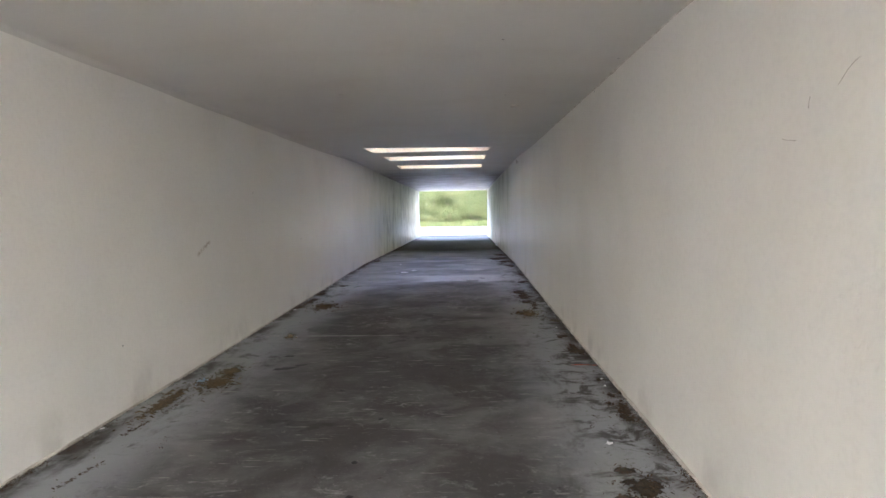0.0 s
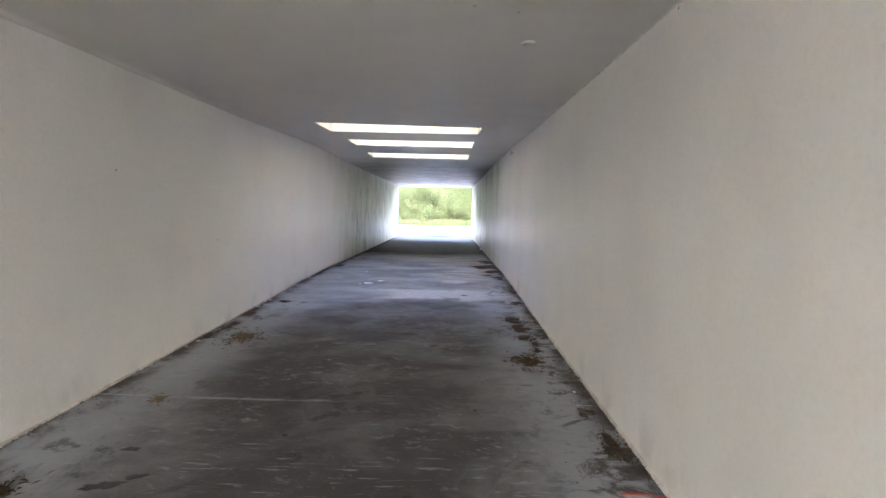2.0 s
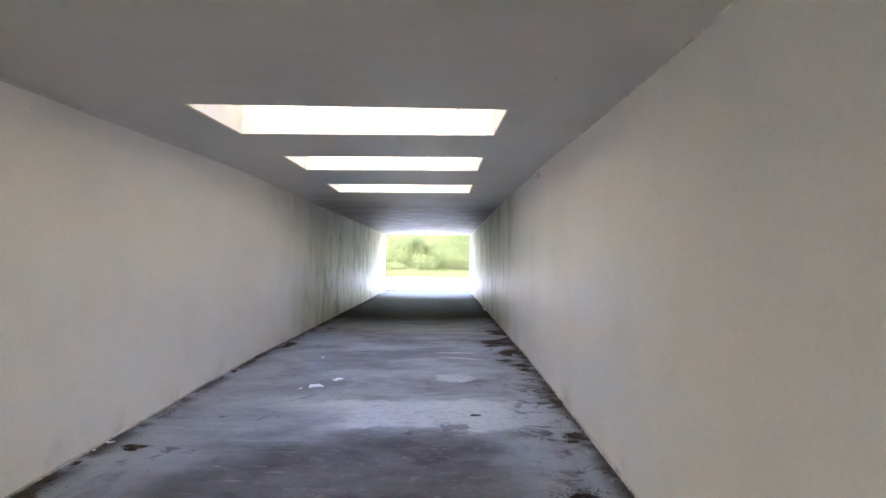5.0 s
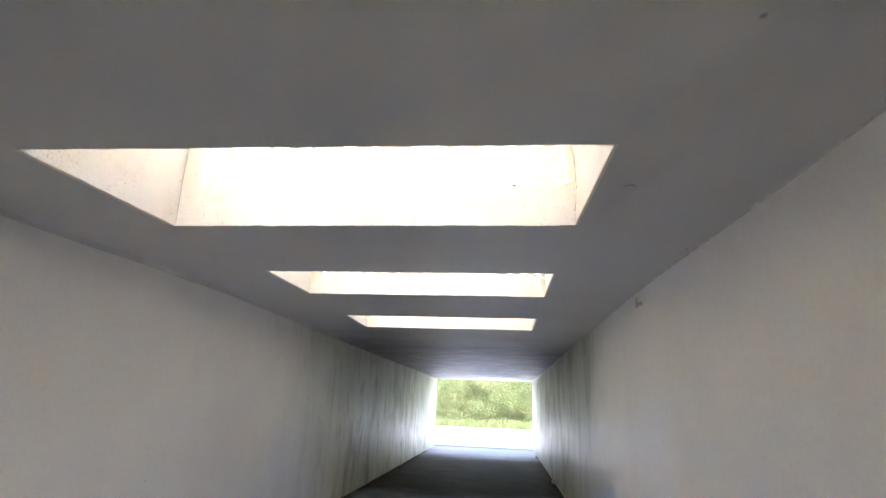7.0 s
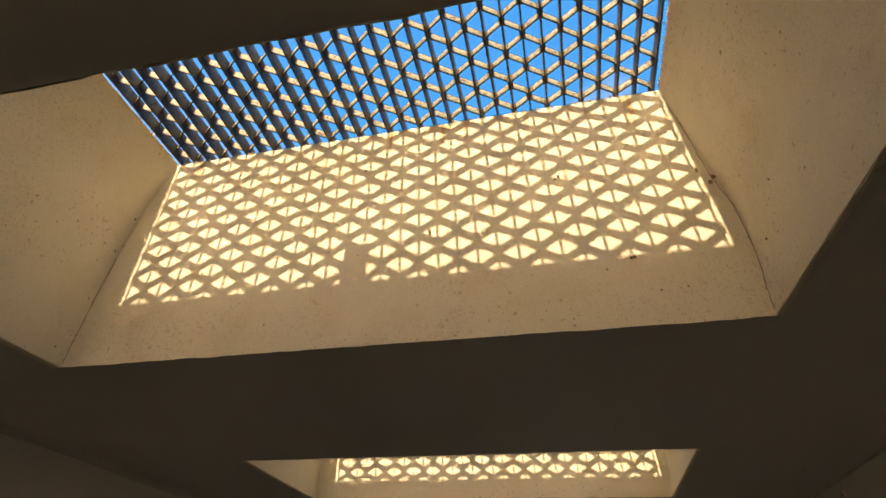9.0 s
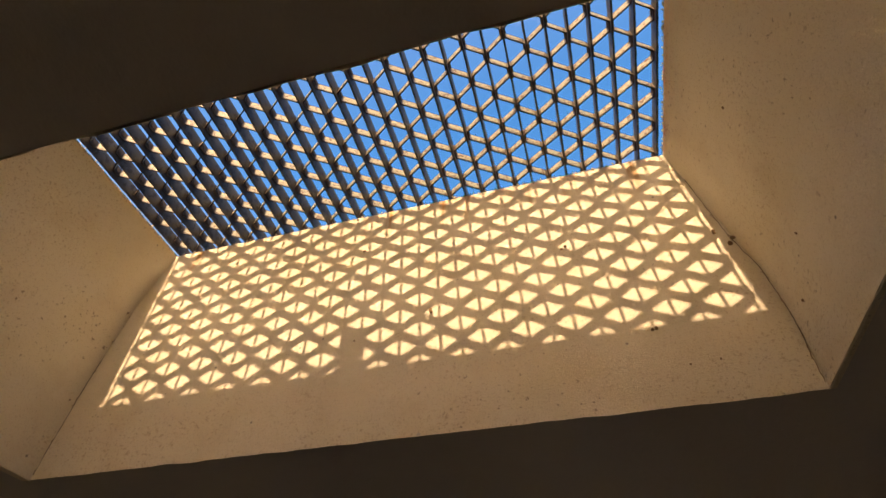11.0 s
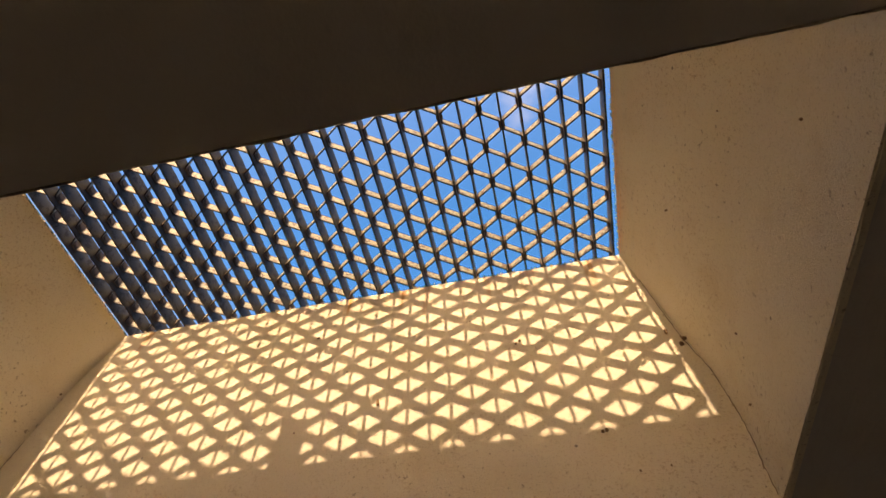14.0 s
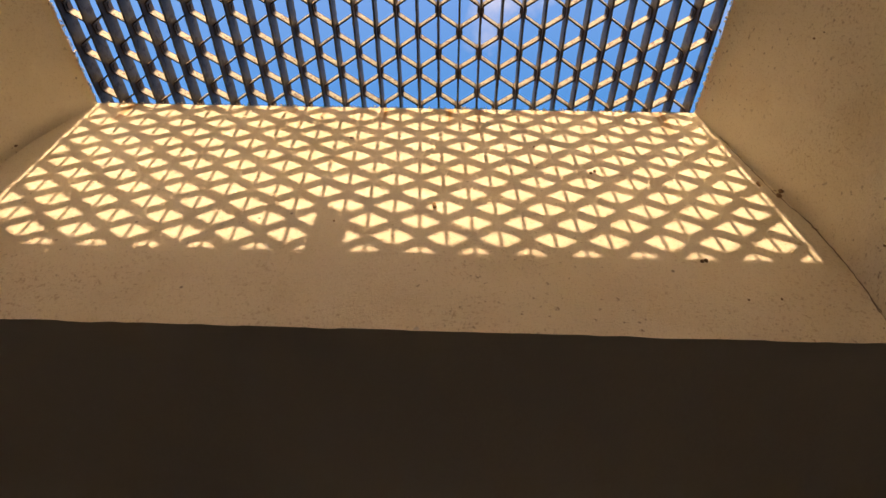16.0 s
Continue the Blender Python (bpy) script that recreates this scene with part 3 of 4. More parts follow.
def cove(name, x, sgn, r):
    """A soft hand-trowelled cove where wall and soffit meet."""
    bm = bmesh.new()
    rows = []
    for i in range(261):
        y = Y0 + (Y1 - Y0) * i / 260
        rr = r * (1 + 0.35 * noise.noise(Vector((x, y * 1.3, 2)))) * (1 if y < 18 else max(0.3, 1 - (y - 18) / 6))
        z = soffit(y)
        arc = [radians(90 * k / 8) for k in range(9)]
        rows.append([bm.verts.new((x + sgn * (rr - rr * math.cos(a)) + (0.001 * sgn if k == 0 else 0), y, z - rr + rr * math.sin(a) - (0.001 if k == 8 else 0))) for k, a in enumerate(arc)])
    for p, q in zip(rows, rows[1:]):
        for k in range(8):
            bm.faces.new((p[k], q[k], q[k + 1], p[k + 1]))
    bmesh.ops.recalc_face_normals(bm, faces=bm.faces)
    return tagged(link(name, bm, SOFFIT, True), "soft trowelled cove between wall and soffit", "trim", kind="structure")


cove("trim_west", L, 1, 0.04)
bead("trim_east", R, -1)


def wall_foot(x, sgn, tall):
    """A rough edge of pale paint and mortar along the foot of a wall."""
    bm = bmesh.new()
    rows = []
    for i in range(421):
        y = Y0 + (Y1 - Y0) * i / 420
        h = tall * (0.012 + 0.010 * abs(noise.noise(Vector((3 + x, y * 4, 0)))) + 0.012 * max(0, noise.noise(Vector((8 + x, y * 1.3, 4)))))
        z = level(x, y) + 0.002
        rows.append([bm.verts.new(p) for p in ((x, y, z + h * 1.5), (x + sgn * 0.005, y, z + h * 1.4), (x + sgn * 0.009, y, z + h * 0.6), (x + sgn * 0.012, y, z - 0.006))])
    for p, q in zip(rows, rows[1:]):
        for k in range(3):
            bm.faces.new((p[k], q[k], q[k + 1], p[k + 1]))
    bmesh.ops.recalc_face_normals(bm, faces=bm.faces)
    return tagged(link("baseboard", bm, BEAD, True), "rough pale paint and mortar edge along the wall foot", "trim", kind="structure")


wall_foot(R, -1, 1.0)
wall_foot(L, 1, 0.6)

# ---- outside: headwalls, embankment, ground ----
for name, y0, y1, head, top in (("headwall_south", Y0 - 0.3, Y0, 2.443, 2.75), ("headwall_north", Y1, Y1 + 0.3, 2.262, 3.30)):
    bm = boxes((-14, L - 0.25, y0, y1, -0.8, top), (R + 0.25, 14, y0, y1, -0.8, top), (L - 0.25, R + 0.25, y0, y1, head, top),
               (L - 0.25, L, y0, y1, -0.8, head), (R, R + 0.25, y0, y1, -0.8, head))
    tagged(link(name, bm, OUTER), "plain concrete headwall round the mouth of the passage", "wall", kind="structure")


def bank(y):
    """Height of the earth over the passage."""
    return course(y, (Y0 - 0.3, 2.70), (Y0 + 3, 3.457), (10.0, 3.457), (10.8, 3.337), (Y1 - 3, 3.337), (Y1 + 0.3, 2.50))


def ground_height(x, y):
    """Height of the open ground beyond the mouths."""
    d = y - (Y1 + 0.3) if y > 10 else (Y0 - 0.3) - y
    z = -FALL - 0.004 - 0.10 * min(d / 3.3, 1) if y > 10 else -0.03
    return z + (0.15 * noise.noise(Vector((x * 0.08, y * 0.08, 0))) * min(max((d - 16) / 10, 0), 1))


bm = bmesh.new()
seat = 0.05
cuts = [Y0 - 0.3, Y0 + 3] + [WELLS[0][0], WELLS[0][1] + seat, 10.0, 10.8] + [v for w in WELLS[1:] for v in (w[0], w[1] + seat)] + [Y1 - 3, Y1 + 0.3]
spans_x = [(-400, -60), (-60, -14), (-14, WL + 0.02), (WL + 0.02, WR - 0.05), (WR - 0.05, 14), (14, 60), (60, 400)]
for a, b in zip(cuts, cuts[1:]):
    for xa, xb in spans_x:
        if xa == WL + 0.02 and any(abs(a - w[0]) < 1e-6 for w in WELLS):
            continue
        bm.faces.new([bm.verts.new(p) for p in ((xa, a, bank(a)), (xb, a, bank(a)), (xb, b, bank(b)), (xa, b, bank(b)))])
for sgn, y_in in ((1, Y1 + 0.3), (-1, Y0 - 0.3)):
    steps = [0, 1, 2, 3.3, 5, 7, 9, 11, 13, 16, 20, 26, 34, 60, 150, 500]
    cols = [-500, -120, -40, -22, -14, -9, -5, -2, 0, 2, 5, 9, 14, 22, 40, 120, 500]
    for s0, s1 in zip(steps, steps[1:]):
        for c0, c1 in zip(cols, cols[1:]):
            quad = [(c0, y_in + sgn * s0), (c1, y_in + sgn * s0), (c1, y_in + sgn * s1), (c0, y_in + sgn * s1)]
            bm.faces.new([bm.verts.new((x, y, ground_height(x, y))) for x, y in quad])
    for c0, c1 in ((-400, -14), (14, 400)):
        bm.faces.new([bm.verts.new(p) for p in ((c0, y_in, -0.3), (c1, y_in, -0.3), (c1, y_in, bank(y_in)), (c0, y_in, bank(y_in)))])
bmesh.ops.remove_doubles(bm, verts=bm.verts, dist=0.0005)
bmesh.ops.recalc_face_normals(bm, faces=bm.faces)
tagged(link("ground", bm, EARTH, False), "rough grassed ground and bank over the passage", "ground", kind="structure")

# pale path outside each mouth; the damp north apron's tone paints the headwall's shadow
PATHC = plain("path_concrete", (0.54, 0.525, 0.49), (0.66, 0.65, 0.62), 2.0)
APRON = Y1 + 3.72
# the south path is unseen, kept pale to bounce sunlight into the passage
for name, sgn, y_in, deep in (("pavement_north", 1, APRON, 11.0), ("pavement_south", -1, Y0 - 0.3, 14.5)):
    bm = bmesh.new()
    sheet(bm, 30, 26, lambda u, v: (-14 + 28 * u, y_in + sgn * deep * v, ground_height(0, y_in + sgn * deep * v) + 0.02))
    bmesh.ops.recalc_face_normals(bm, faces=bm.faces)
    tagged(link(name, bm, PATHC), "pale sunlit concrete path outside the passage", "pavement", kind="structure")
bm = boxes((L, R, Y1, Y1 + 0.3, -0.8, -FALL - 0.006), (-14, 14, Y1 + 0.3, APRON, -0.8, 0))
for v in bm.verts:
    if v.co.z > -0.1:
        v.co.z = ground_height(0, v.co.y) + 0.02
tagged(link("threshold_north", bm, FLOOR), "damp concrete apron at the far mouth, headwall shadow painted in its tone", "floor", kind="structure")
tagged(link("threshold_south", boxes((L, R, Y0 - 0.3, Y0, -0.8, -0.02)), FLOOR), "damp concrete threshold at the mouth", "floor", kind="structure")

# ---- gratings over the wells ----
DEEP = 0.058
RIB = (0.022, 0.056)


def grating(y0, y1, top, phase):
    root = new("grating")
    root.location = (0, (y0 + y1) / 2, top)
    half = (y1 - y0) / 2 + 0.035
    bar = bmesh.new()
    ring = []
    for k in range(71):
        y = -half + 2 * half * k / 70
        fat = [0.0030 + 0.0011 * noise.noise(Vector((y * 60, c * 9.1, top))) for c in range(4)]
        low = 0.001 + 0.0015 * noise.noise(Vector((y * 45, 3.3, top)))
        ring.append([bar.verts.new(q) for q in ((-fat[0], y, low), (fat[1], y, low), (fat[2], y, DEEP), (-fat[3], y, DEEP))])
    for p, q in zip(ring, ring[1:]):
        for c in range(4):
            bar.faces.new((p[c], p[(c + 1) % 4], q[(c + 1) % 4], q[c]))
    bar.faces.new(ring[0]), bar.faces.new(ring[-1][::-1])
    bmesh.ops.recalc_face_normals(bar, faces=bar.faces)
    first = None
    for i in range(BARS):
        x = GX0 + i * PITCH
        if first is None:
            ob = first = part("bar", bar, DARKBAR, root)
        else:
            ob = new("bar", first.data)
            ob.parent = root
        ob.location = (x, 0, 0)
    # ribbons bent to and fro between neighbouring bars
    flat, th = 0.0165, 0.0022
    shared = {}
    for i in range(BARS - 1):
        odd = i % 2
        if odd not in shared:
            pts = []
            k = -8
            while k < 9:
                yc = phase + k * CELL / 2
                side = 1 if (k + odd) % 2 else -1
                xs = side * (PITCH / 2 - 0.0028 - th)
                pts += [(xs - side * 0.003, yc - flat), (xs, yc - flat * 0.74), (xs, yc + flat * 0.74), (xs - side * 0.003, yc + flat)]
                k += 1
            pts = [p for p in pts if -half < p[1] < half]
            bm = bmesh.new()
            rows = []
            for n, (px, py) in enumerate(pts):
                a, b = pts[max(n - 1, 0)], pts[min(n + 1, len(pts) - 1)]
                t = Vector((b[0] - a[0], b[1] - a[1])).normalized()
                nx, ny = -t.y * th, t.x * th
                rows.append([bm.verts.new(c) for c in ((px - nx, py - ny, RIB[0]), (px + nx, py + ny, RIB[0]), (px + nx, py + ny, RIB[1]), (px - nx, py - ny, RIB[1]))])
            for p, q in zip(rows, rows[1:]):
                for c in range(4):
                    bm.faces.new((p[c], p[(c + 1) % 4], q[(c + 1) % 4], q[c]))
            bm.faces.new(rows[0]), bm.faces.new(rows[-1][::-1])
            bmesh.ops.recalc_face_normals(bm, faces=bm.faces)
            ob = part("ribbon", bm, STEEL, root)
            shared[odd] = ob.data
        else:
            ob = new("ribbon", shared[odd])
            ob.parent = root
        ob.location = (GX0 + (i + 0.5) * PITCH, 0, 0)
    # rivets through bars and ribbons at every touching point
    bm = bmesh.new()
    for i in range(BARS):
        for k in range(-8, 9):
            y = phase + k * CELL / 2
            if (k + i) % 2 == 0 and -half < y < half:
                m = pose(GX0 + i * PITCH, y, (RIB[0] + RIB[1]) / 2, 0, 90, 0)
                bmesh.ops.create_cone(bm, cap_ends=True, segments=8, radius1=0.0095, radius2=0.0095, depth=0.020, matrix=m)
                wide, long = 0.0064 + rng.uniform(-.0012, .0012), 0.0165 + rng.uniform(-.003, .003)
                for v in add_box(bm, GX0 + i * PITCH - wide, GX0 + i * PITCH + wide, y - long, y + long, RIB[0] - 0.001, RIB[1] + 0.001):
                    v.co.x += rng.uniform(-.0015, .0015)
                    v.co.y += rng.uniform(-.003, .003)
    tagged(part("rivets", bm, RUST, root, "rusty rivet heads"), kind="stuff")
    return tagged(root, "weathered riveted steel grating with zigzag ribbons, open to the sky", "grating", "gratings over the light wells")


for a, b, seat_z in WELLS:
    grating(a, b, seat_z, 0.046)
KERB = TOP + KERBS[0]
tagged(link("stone_block", boxes((-0.184, -0.100, 8.80, WELLS[0][0], KERB, KERB + 0.155)), RUST), "small dark block lying on the kerb of the light well", "block")

# ---- shrubs beyond the far mouth ----


def shrub(seed, height, width):
    r = random.Random(seed)
    root = new("shrub")
    bm = bmesh.new()
    tips = []
    for k in range(7):
        a = r.uniform(0, 6.283)
        reach, top = r.uniform(0.3, 0.8) * width / 2, r.uniform(0.5, 0.9) * height
        prev, pr = Vector((r.uniform(-0.2, 0.2), r.uniform(-0.2, 0.2), -0.1)), 0.05
        for s in range(1, 5):
            t = s / 4
            p = Vector((math.cos(a) * reach * t, math.sin(a) * reach * t, top * t)) + Vector((r.uniform(-.15, .15), r.uniform(-.15, .15), 0))
            rad = 0.05 * (1 - 0.8 * t)
            d = (p - prev)
            m = Matrix.Translation((p + prev) / 2) @ d.to_track_quat("Z", "Y").to_matrix().to_4x4()
            bmesh.ops.create_cone(bm, cap_ends=False, segments=6, radius1=pr, radius2=rad, depth=d.length * 1.03, matrix=m)
            prev, pr = p, rad
            if s > 1:
                tips.append(p)
    part("trunk", bm, BARK, root, "grey-brown stems", True)
    verts, faces = [], []
    clumps = [(t + Vector((r.gauss(0, .3), r.gauss(0, .3), r.gauss(0, .25))), r.uniform(0.35, 0.75)) for t in tips for _ in range(2)]
    clumps += [(Vector((r.gauss(0, width * .28), r.gauss(0, width * .2), r.uniform(0.25, 1.6))), r.uniform(0.35, 0.7)) for _ in range(26)]
    for c, size in clumps:
        for _ in range(400):
            d = Vector((r.gauss(0, 1), r.gauss(0, 1), r.gauss(0, 1))).normalized() * size * r.random() ** 0.5 * r.choice((0.8, 1.0, 1.3))
            p = c + d
            s = r.uniform(0.02, 0.05)
            e = Euler((r.uniform(-1.2, 1.2), r.uniform(-1.2, 1.2), r.uniform(0, 6.28))).to_matrix()
            n = len(verts)
            for q in ((-s * 1.5, 0, 0), (0, -s * 0.55, s * 0.12), (s * 1.5, 0, -s * 0.1), (0, s * 0.55, s * 0.12)):
                verts.append(p + e @ Vector(q))
            faces.append((n, n + 1, n + 2, n + 3))
    me = bpy.data.meshes.new("crown")
    me.from_pydata(verts, [], faces)
    me.materials.append(LEAFY)
    ob = new("crown", me)
    ob.parent = root
    return tagged(root, "dense green leafy shrub in full sun behind the grass verge", "shrub", "shrubs beyond the far mouth")


kinds = [shrub(11, 3.6, 3.2), shrub(12, 4.4, 3.4), shrub(13, 3.0, 3.0)]
spots = []
for row, (yy, n, sp) in enumerate(((47.5, 9, 2.3), (50.5, 9, 2.8), (54, 9, 3.2))):
    for i in range(n):
        spots.append(((i - (n - 1) / 2) * sp - 0.5 + rng.uniform(-.4, .4), yy + rng.uniform(-.6, .6), rng.uniform(0.9, 1.15) + 0.42 * row))
for k, (x, y, sc) in enumerate(spots):
    m = pose(x, y, ground_height(x, y), 0, 0, rng.uniform(0, 360))
    src = kinds[k % 3]
    if k < 3:
        src.matrix_basis = m
        ob = src
    else:
        ob = copy_thing(src, m)
    ob.scale = (sc, sc, sc)


def blades(name, label, spots, mat, hi, spread, lean=0.5, width=0.006):
    """Many thin tapered blades as one object."""
    verts, faces = [], []
    for x, y, z in spots:
        a = rng.uniform(0, 6.283)
        h = hi * rng.uniform(0.4, 1.0)
        dx, dy = math.cos(a) * h * lean * rng.random(), math.sin(a) * h * lean * rng.random()
        wx, wy = -math.sin(a) * width, math.cos(a) * width
        n = len(verts)
        verts += [(x - wx, y - wy, z), (x + wx, y + wy, z), (x + dx * .4 + wx * .7, y + dy * .4 + wy * .7, z + h * .6), (x + dx * .4 - wx * .7, y + dy * .4 - wy * .7, z + h * .6), (x + dx, y + dy, z + h)]
        faces += [(n, n + 1, n + 2, n + 3), (n + 3, n + 2, n + 4)]
    me = bpy.data.meshes.new(name)
    me.from_pydata(verts, [], faces)
    me.materials.append(mat)
    return tagged(new(name, me), label, "grass", kind="stuff")


verge = []
for _ in range(26000):
    x, y = rng.uniform(-9, 9), 42.3 + 7 * rng.random()
    verge.append((x, y, ground_height(x, y) - 0.02))
blades("grass", "long sunlit grass on the verge below the shrubs", verge, BLADE, 0.55, 0, 0.8, 0.012)


# ---- litter and marks along the passage ----
def leaf_bits(name, label, places, mat, size=0.03, category="leaf litter", kind="stuff"):
    """Curled scraps of leaf lying about given places: (x, y, spread x, spread y, count)."""
    verts, faces = [], []
    for cx, cy, sx, sy, count in places:
        for _ in range(count):
            x, y = cx + rng.gauss(0, sx), cy + rng.gauss(0, sy)
            x = min(max(x, L + 0.008), R - 0.008)
            d = math.hypot((x - cx) / max(sx, 1e-3), (y - cy) / max(sy, 1e-3))
            z = level(x, y) + 0.004 + 0.03 * rng.random() * math.exp(-d * d / 2) * min(sx, 0.12) / 0.12
            s, a = size * rng.uniform(0.35, 1.1), rng.uniform(0, 6.283)
            e = Euler((rng.uniform(-.5, .5), rng.uniform(-.5, .5), a)).to_matrix()
            n = len(verts)
            w, c = rng.uniform(0.2, 0.5), rng.uniform(0.05, 0.3)
            for q in ((-s, 0, 0), (-s * .2, -s * w, s * c), (s, 0, s * c * .5), (-s * .1, s * w, s * c), (0, 0, 0)):
                verts.append(Vector((x, y, z)) + e @ Vector(q))
            faces += [(n, n + 1, n + 4), (n + 1, n + 2, n + 4), (n + 2, n + 3, n + 4), (n + 3, n, n + 4)]
    me = bpy.data.meshes.new(name)
    me.from_pydata(verts, [], faces)
    me.materials.append(mat)
    return tagged(new(name, me), label, category, kind=kind)


edge_bits = []
for k in range(300):
    y = 0.5 + 25 * rng.random()
    dense = 0.5 + noise.noise(Vector((1.0, y * 0.9, 0)))
    edge_bits.append((R - 0.02, y, 0.03, 0.10, max(1, int(50 * dense))))
    dense = 0.45 + noise.noise(Vector((5.0, y * 0.9, 0)))
    edge_bits.append((L + 0.02, y, 0.022, 0.10, max(1, int(60 * dense))))
leaf_bits("edge_litter", "dark crumbled leaf litter and dirt along the foot of the walls", edge_bits, DEADLEAF, 0.011)
scatter = [(rng.uniform(L + .2, R - .2), rng.uniform(2.0, 15), 0.05, 0.05, 2) for _ in range(60)]
scatter += [(R - abs(rng.gauss(0, 0.3)), rng.uniform(1.5, 15), 0.06, 0.12, 4) for _ in range(90)]
scatter += [(L + abs(rng.gauss(0, 0.25)), rng.uniform(1.5, 15), 0.05, 0.12, 3) for _ in range(70)]
for x0, y0, x1, y1, n in ((-1.52, 2.60, -1.47, 2.83, 60), (-1.59, 3.22, -1.56, 3.40, 50), (-1.52, 3.60, -1.53, 3.90, 60), (-1.30, 3.16, -1.23, 3.03, 8), (-1.70, 3.40, -1.68, 3.44, 6),
                          (1.50, 3.9, 1.62, 4.3, 20), (1.40, 3.2, 1.52, 3.5, 16), (-1.73, 9.80, -1.70, 10.0, 24), (-1.75, 11.4, -1.72, 11.9, 30)):
    scatter += [(x0 + (x1 - x0) * t / 5, y0 + (y1 - y0) * t / 5, 0.012, 0.022, n // 6 + 1) for t in range(6)]
leaf_bits("scattered_leaves", "scattered small brown leaf scraps on the floor", scatter, DEADLEAF, 0.013)
PILES = [(1.52, 7.95, 0.13, 0.42, 520), (1.46, 6.74, 0.07, 0.12, 260), (1.60, 7.35, 0.05, 0.25, 160), (1.56, 12.75, 0.13, 0.30, 420),
         (1.50, 13.70, 0.20, 0.32, 520), (1.66, 11.9, 0.07, 0.25, 160), (1.73, 10.4, 0.05, 0.18, 180), (1.70, 9.45, 0.06, 0.12, 200),
         (1.62, 14.8, 0.12, 0.4, 260), (-1.765, 8.4, 0.05, 0.28, 260), (-1.57, 9.17, 0.05, 0.08, 90), (-1.74, 7.7, 0.05, 0.35, 180),
         (-1.72, 13.4, 0.07, 0.35, 200), (-1.78, 12.0, 0.04, 0.5, 160), (1.70, 5.2, 0.05, 0.35, 160), (1.73, 3.6, 0.06, 0.4, 240), (1.55, 2.6, 0.10, 0.25, 160)]
SOIL = plain("rotted_soil", (0.030, 0.021, 0.014), (0.075, 0.052, 0.033), 30, 0.9, fine=90, depth=0.006)


def mound(bm, cx, cy, rx, ry, seed):
    """A low smear of soil with a ragged outline."""
    rings, n = 4, 40
    rows = []
    for r in range(rings + 1):
        row = []
        for k in range(n):
            a = 6.2832 * k / n
            ragged = 1 + 0.6 * noise.noise(Vector((math.cos(a) * 1.6, math.sin(a) * 1.6, seed))) + 0.6 * noise.noise(Vector((math.cos(a) * 5, math.sin(a) * 5, seed)))
            t = r / rings
            x = min(max(cx + rx * t * ragged * math.cos(a), L + 0.004), R - 0.004)
            y = cy + ry * t * ragged * math.sin(a)
            row.append(bm.verts.new((x, y, level(x, y) + 0.005 + 0.010 * (1 - t * t) * (0.6 + noise.noise(Vector((x * 9, y * 9, seed)))) - (0.009 if r == rings else 0))))
        rows.append(row)
    for p, q in zip(rows, rows[1:]):
        for k in range(n):
            bm.faces.new((p[k], p[(k + 1) % n], q[(k + 1) % n], q[k]))


for cx, cy, rx, ry, count in PILES:
    lobes = [(cx, cy, rx * 0.6, ry * 0.3, count)]
    for _ in range(8):
        grow = rng.uniform(0.35, 1.0)
        lobes.append((cx + rng.gauss(0, rx * 0.6), cy + rng.gauss(0, ry * 0.75), rx * grow * 0.75, ry * grow * 0.16, int(count * grow * 0.42)))
    pile = leaf_bits("leaf_pile", "low drift of rotting brown leaves on the concrete floor", lobes, DEADLEAF, 0.013, "leaf pile")
    heap = bmesh.new()
    for k, lobe in enumerate(lobes):
        mound(heap, *lobe[:4], cy + k)
    part("soil", heap, SOIL, pile, "dark rotted soil", True)


def straw_clump(x, y, rx, ry, count):
    verts, faces = [], []
    for _ in range(count):
        wide = rng.choice((0.5, 0.8, 1.3, 2.2))
        px, py = x + rng.gauss(0, rx) * wide, y + rng.gauss(0, ry) * wide
        a, l, w = rng.uniform(0, 6.283), rng.uniform(0.010, 0.036), rng.uniform(0.0005, 0.0011)
        z0 = level(px, py) + 0.004 + 0.025 * rng.random()
        dx, dy, up = math.cos(a) * l, math.sin(a) * l, rng.uniform(-0.006, 0.02)
        n = len(verts)
        verts += [(px - dx - dy * w / l, py - dy + dx * w / l, z0), (px - dx + dy * w / l, py - dy - dx * w / l, z0), (px, py, z0 + 0.012), (px + dx, py + dy, z0 + up)]
        faces += [(n, n + 1, n + 2), (n + 1, n + 3, n + 2), (n, n + 2, n + 3)]
    me = bpy.data.meshes.new("straw_clump")
    me.from_pydata(verts, [], faces)
    me.materials.append(STRAW)
    return tagged(new("straw_clump", me), "clump of dry brown grass on the concrete floor", "dry grass", kind="stuff")


for c in ((-1.44, 4.15, 0.045, 0.05, 420), (-1.45, 4.44, 0.03, 0.04, 220), (-1.62, 3.72, 0.022, 0.11, 320), (-1.38, 7.28, 0.06, 0.08, 340), (1.45, 6.70, 0.05, 0.07, 200), (-1.32, 5.62, 0.02, 0.025, 60)):
    straw_clump(*c[:4], int(c[4] * 1.7))


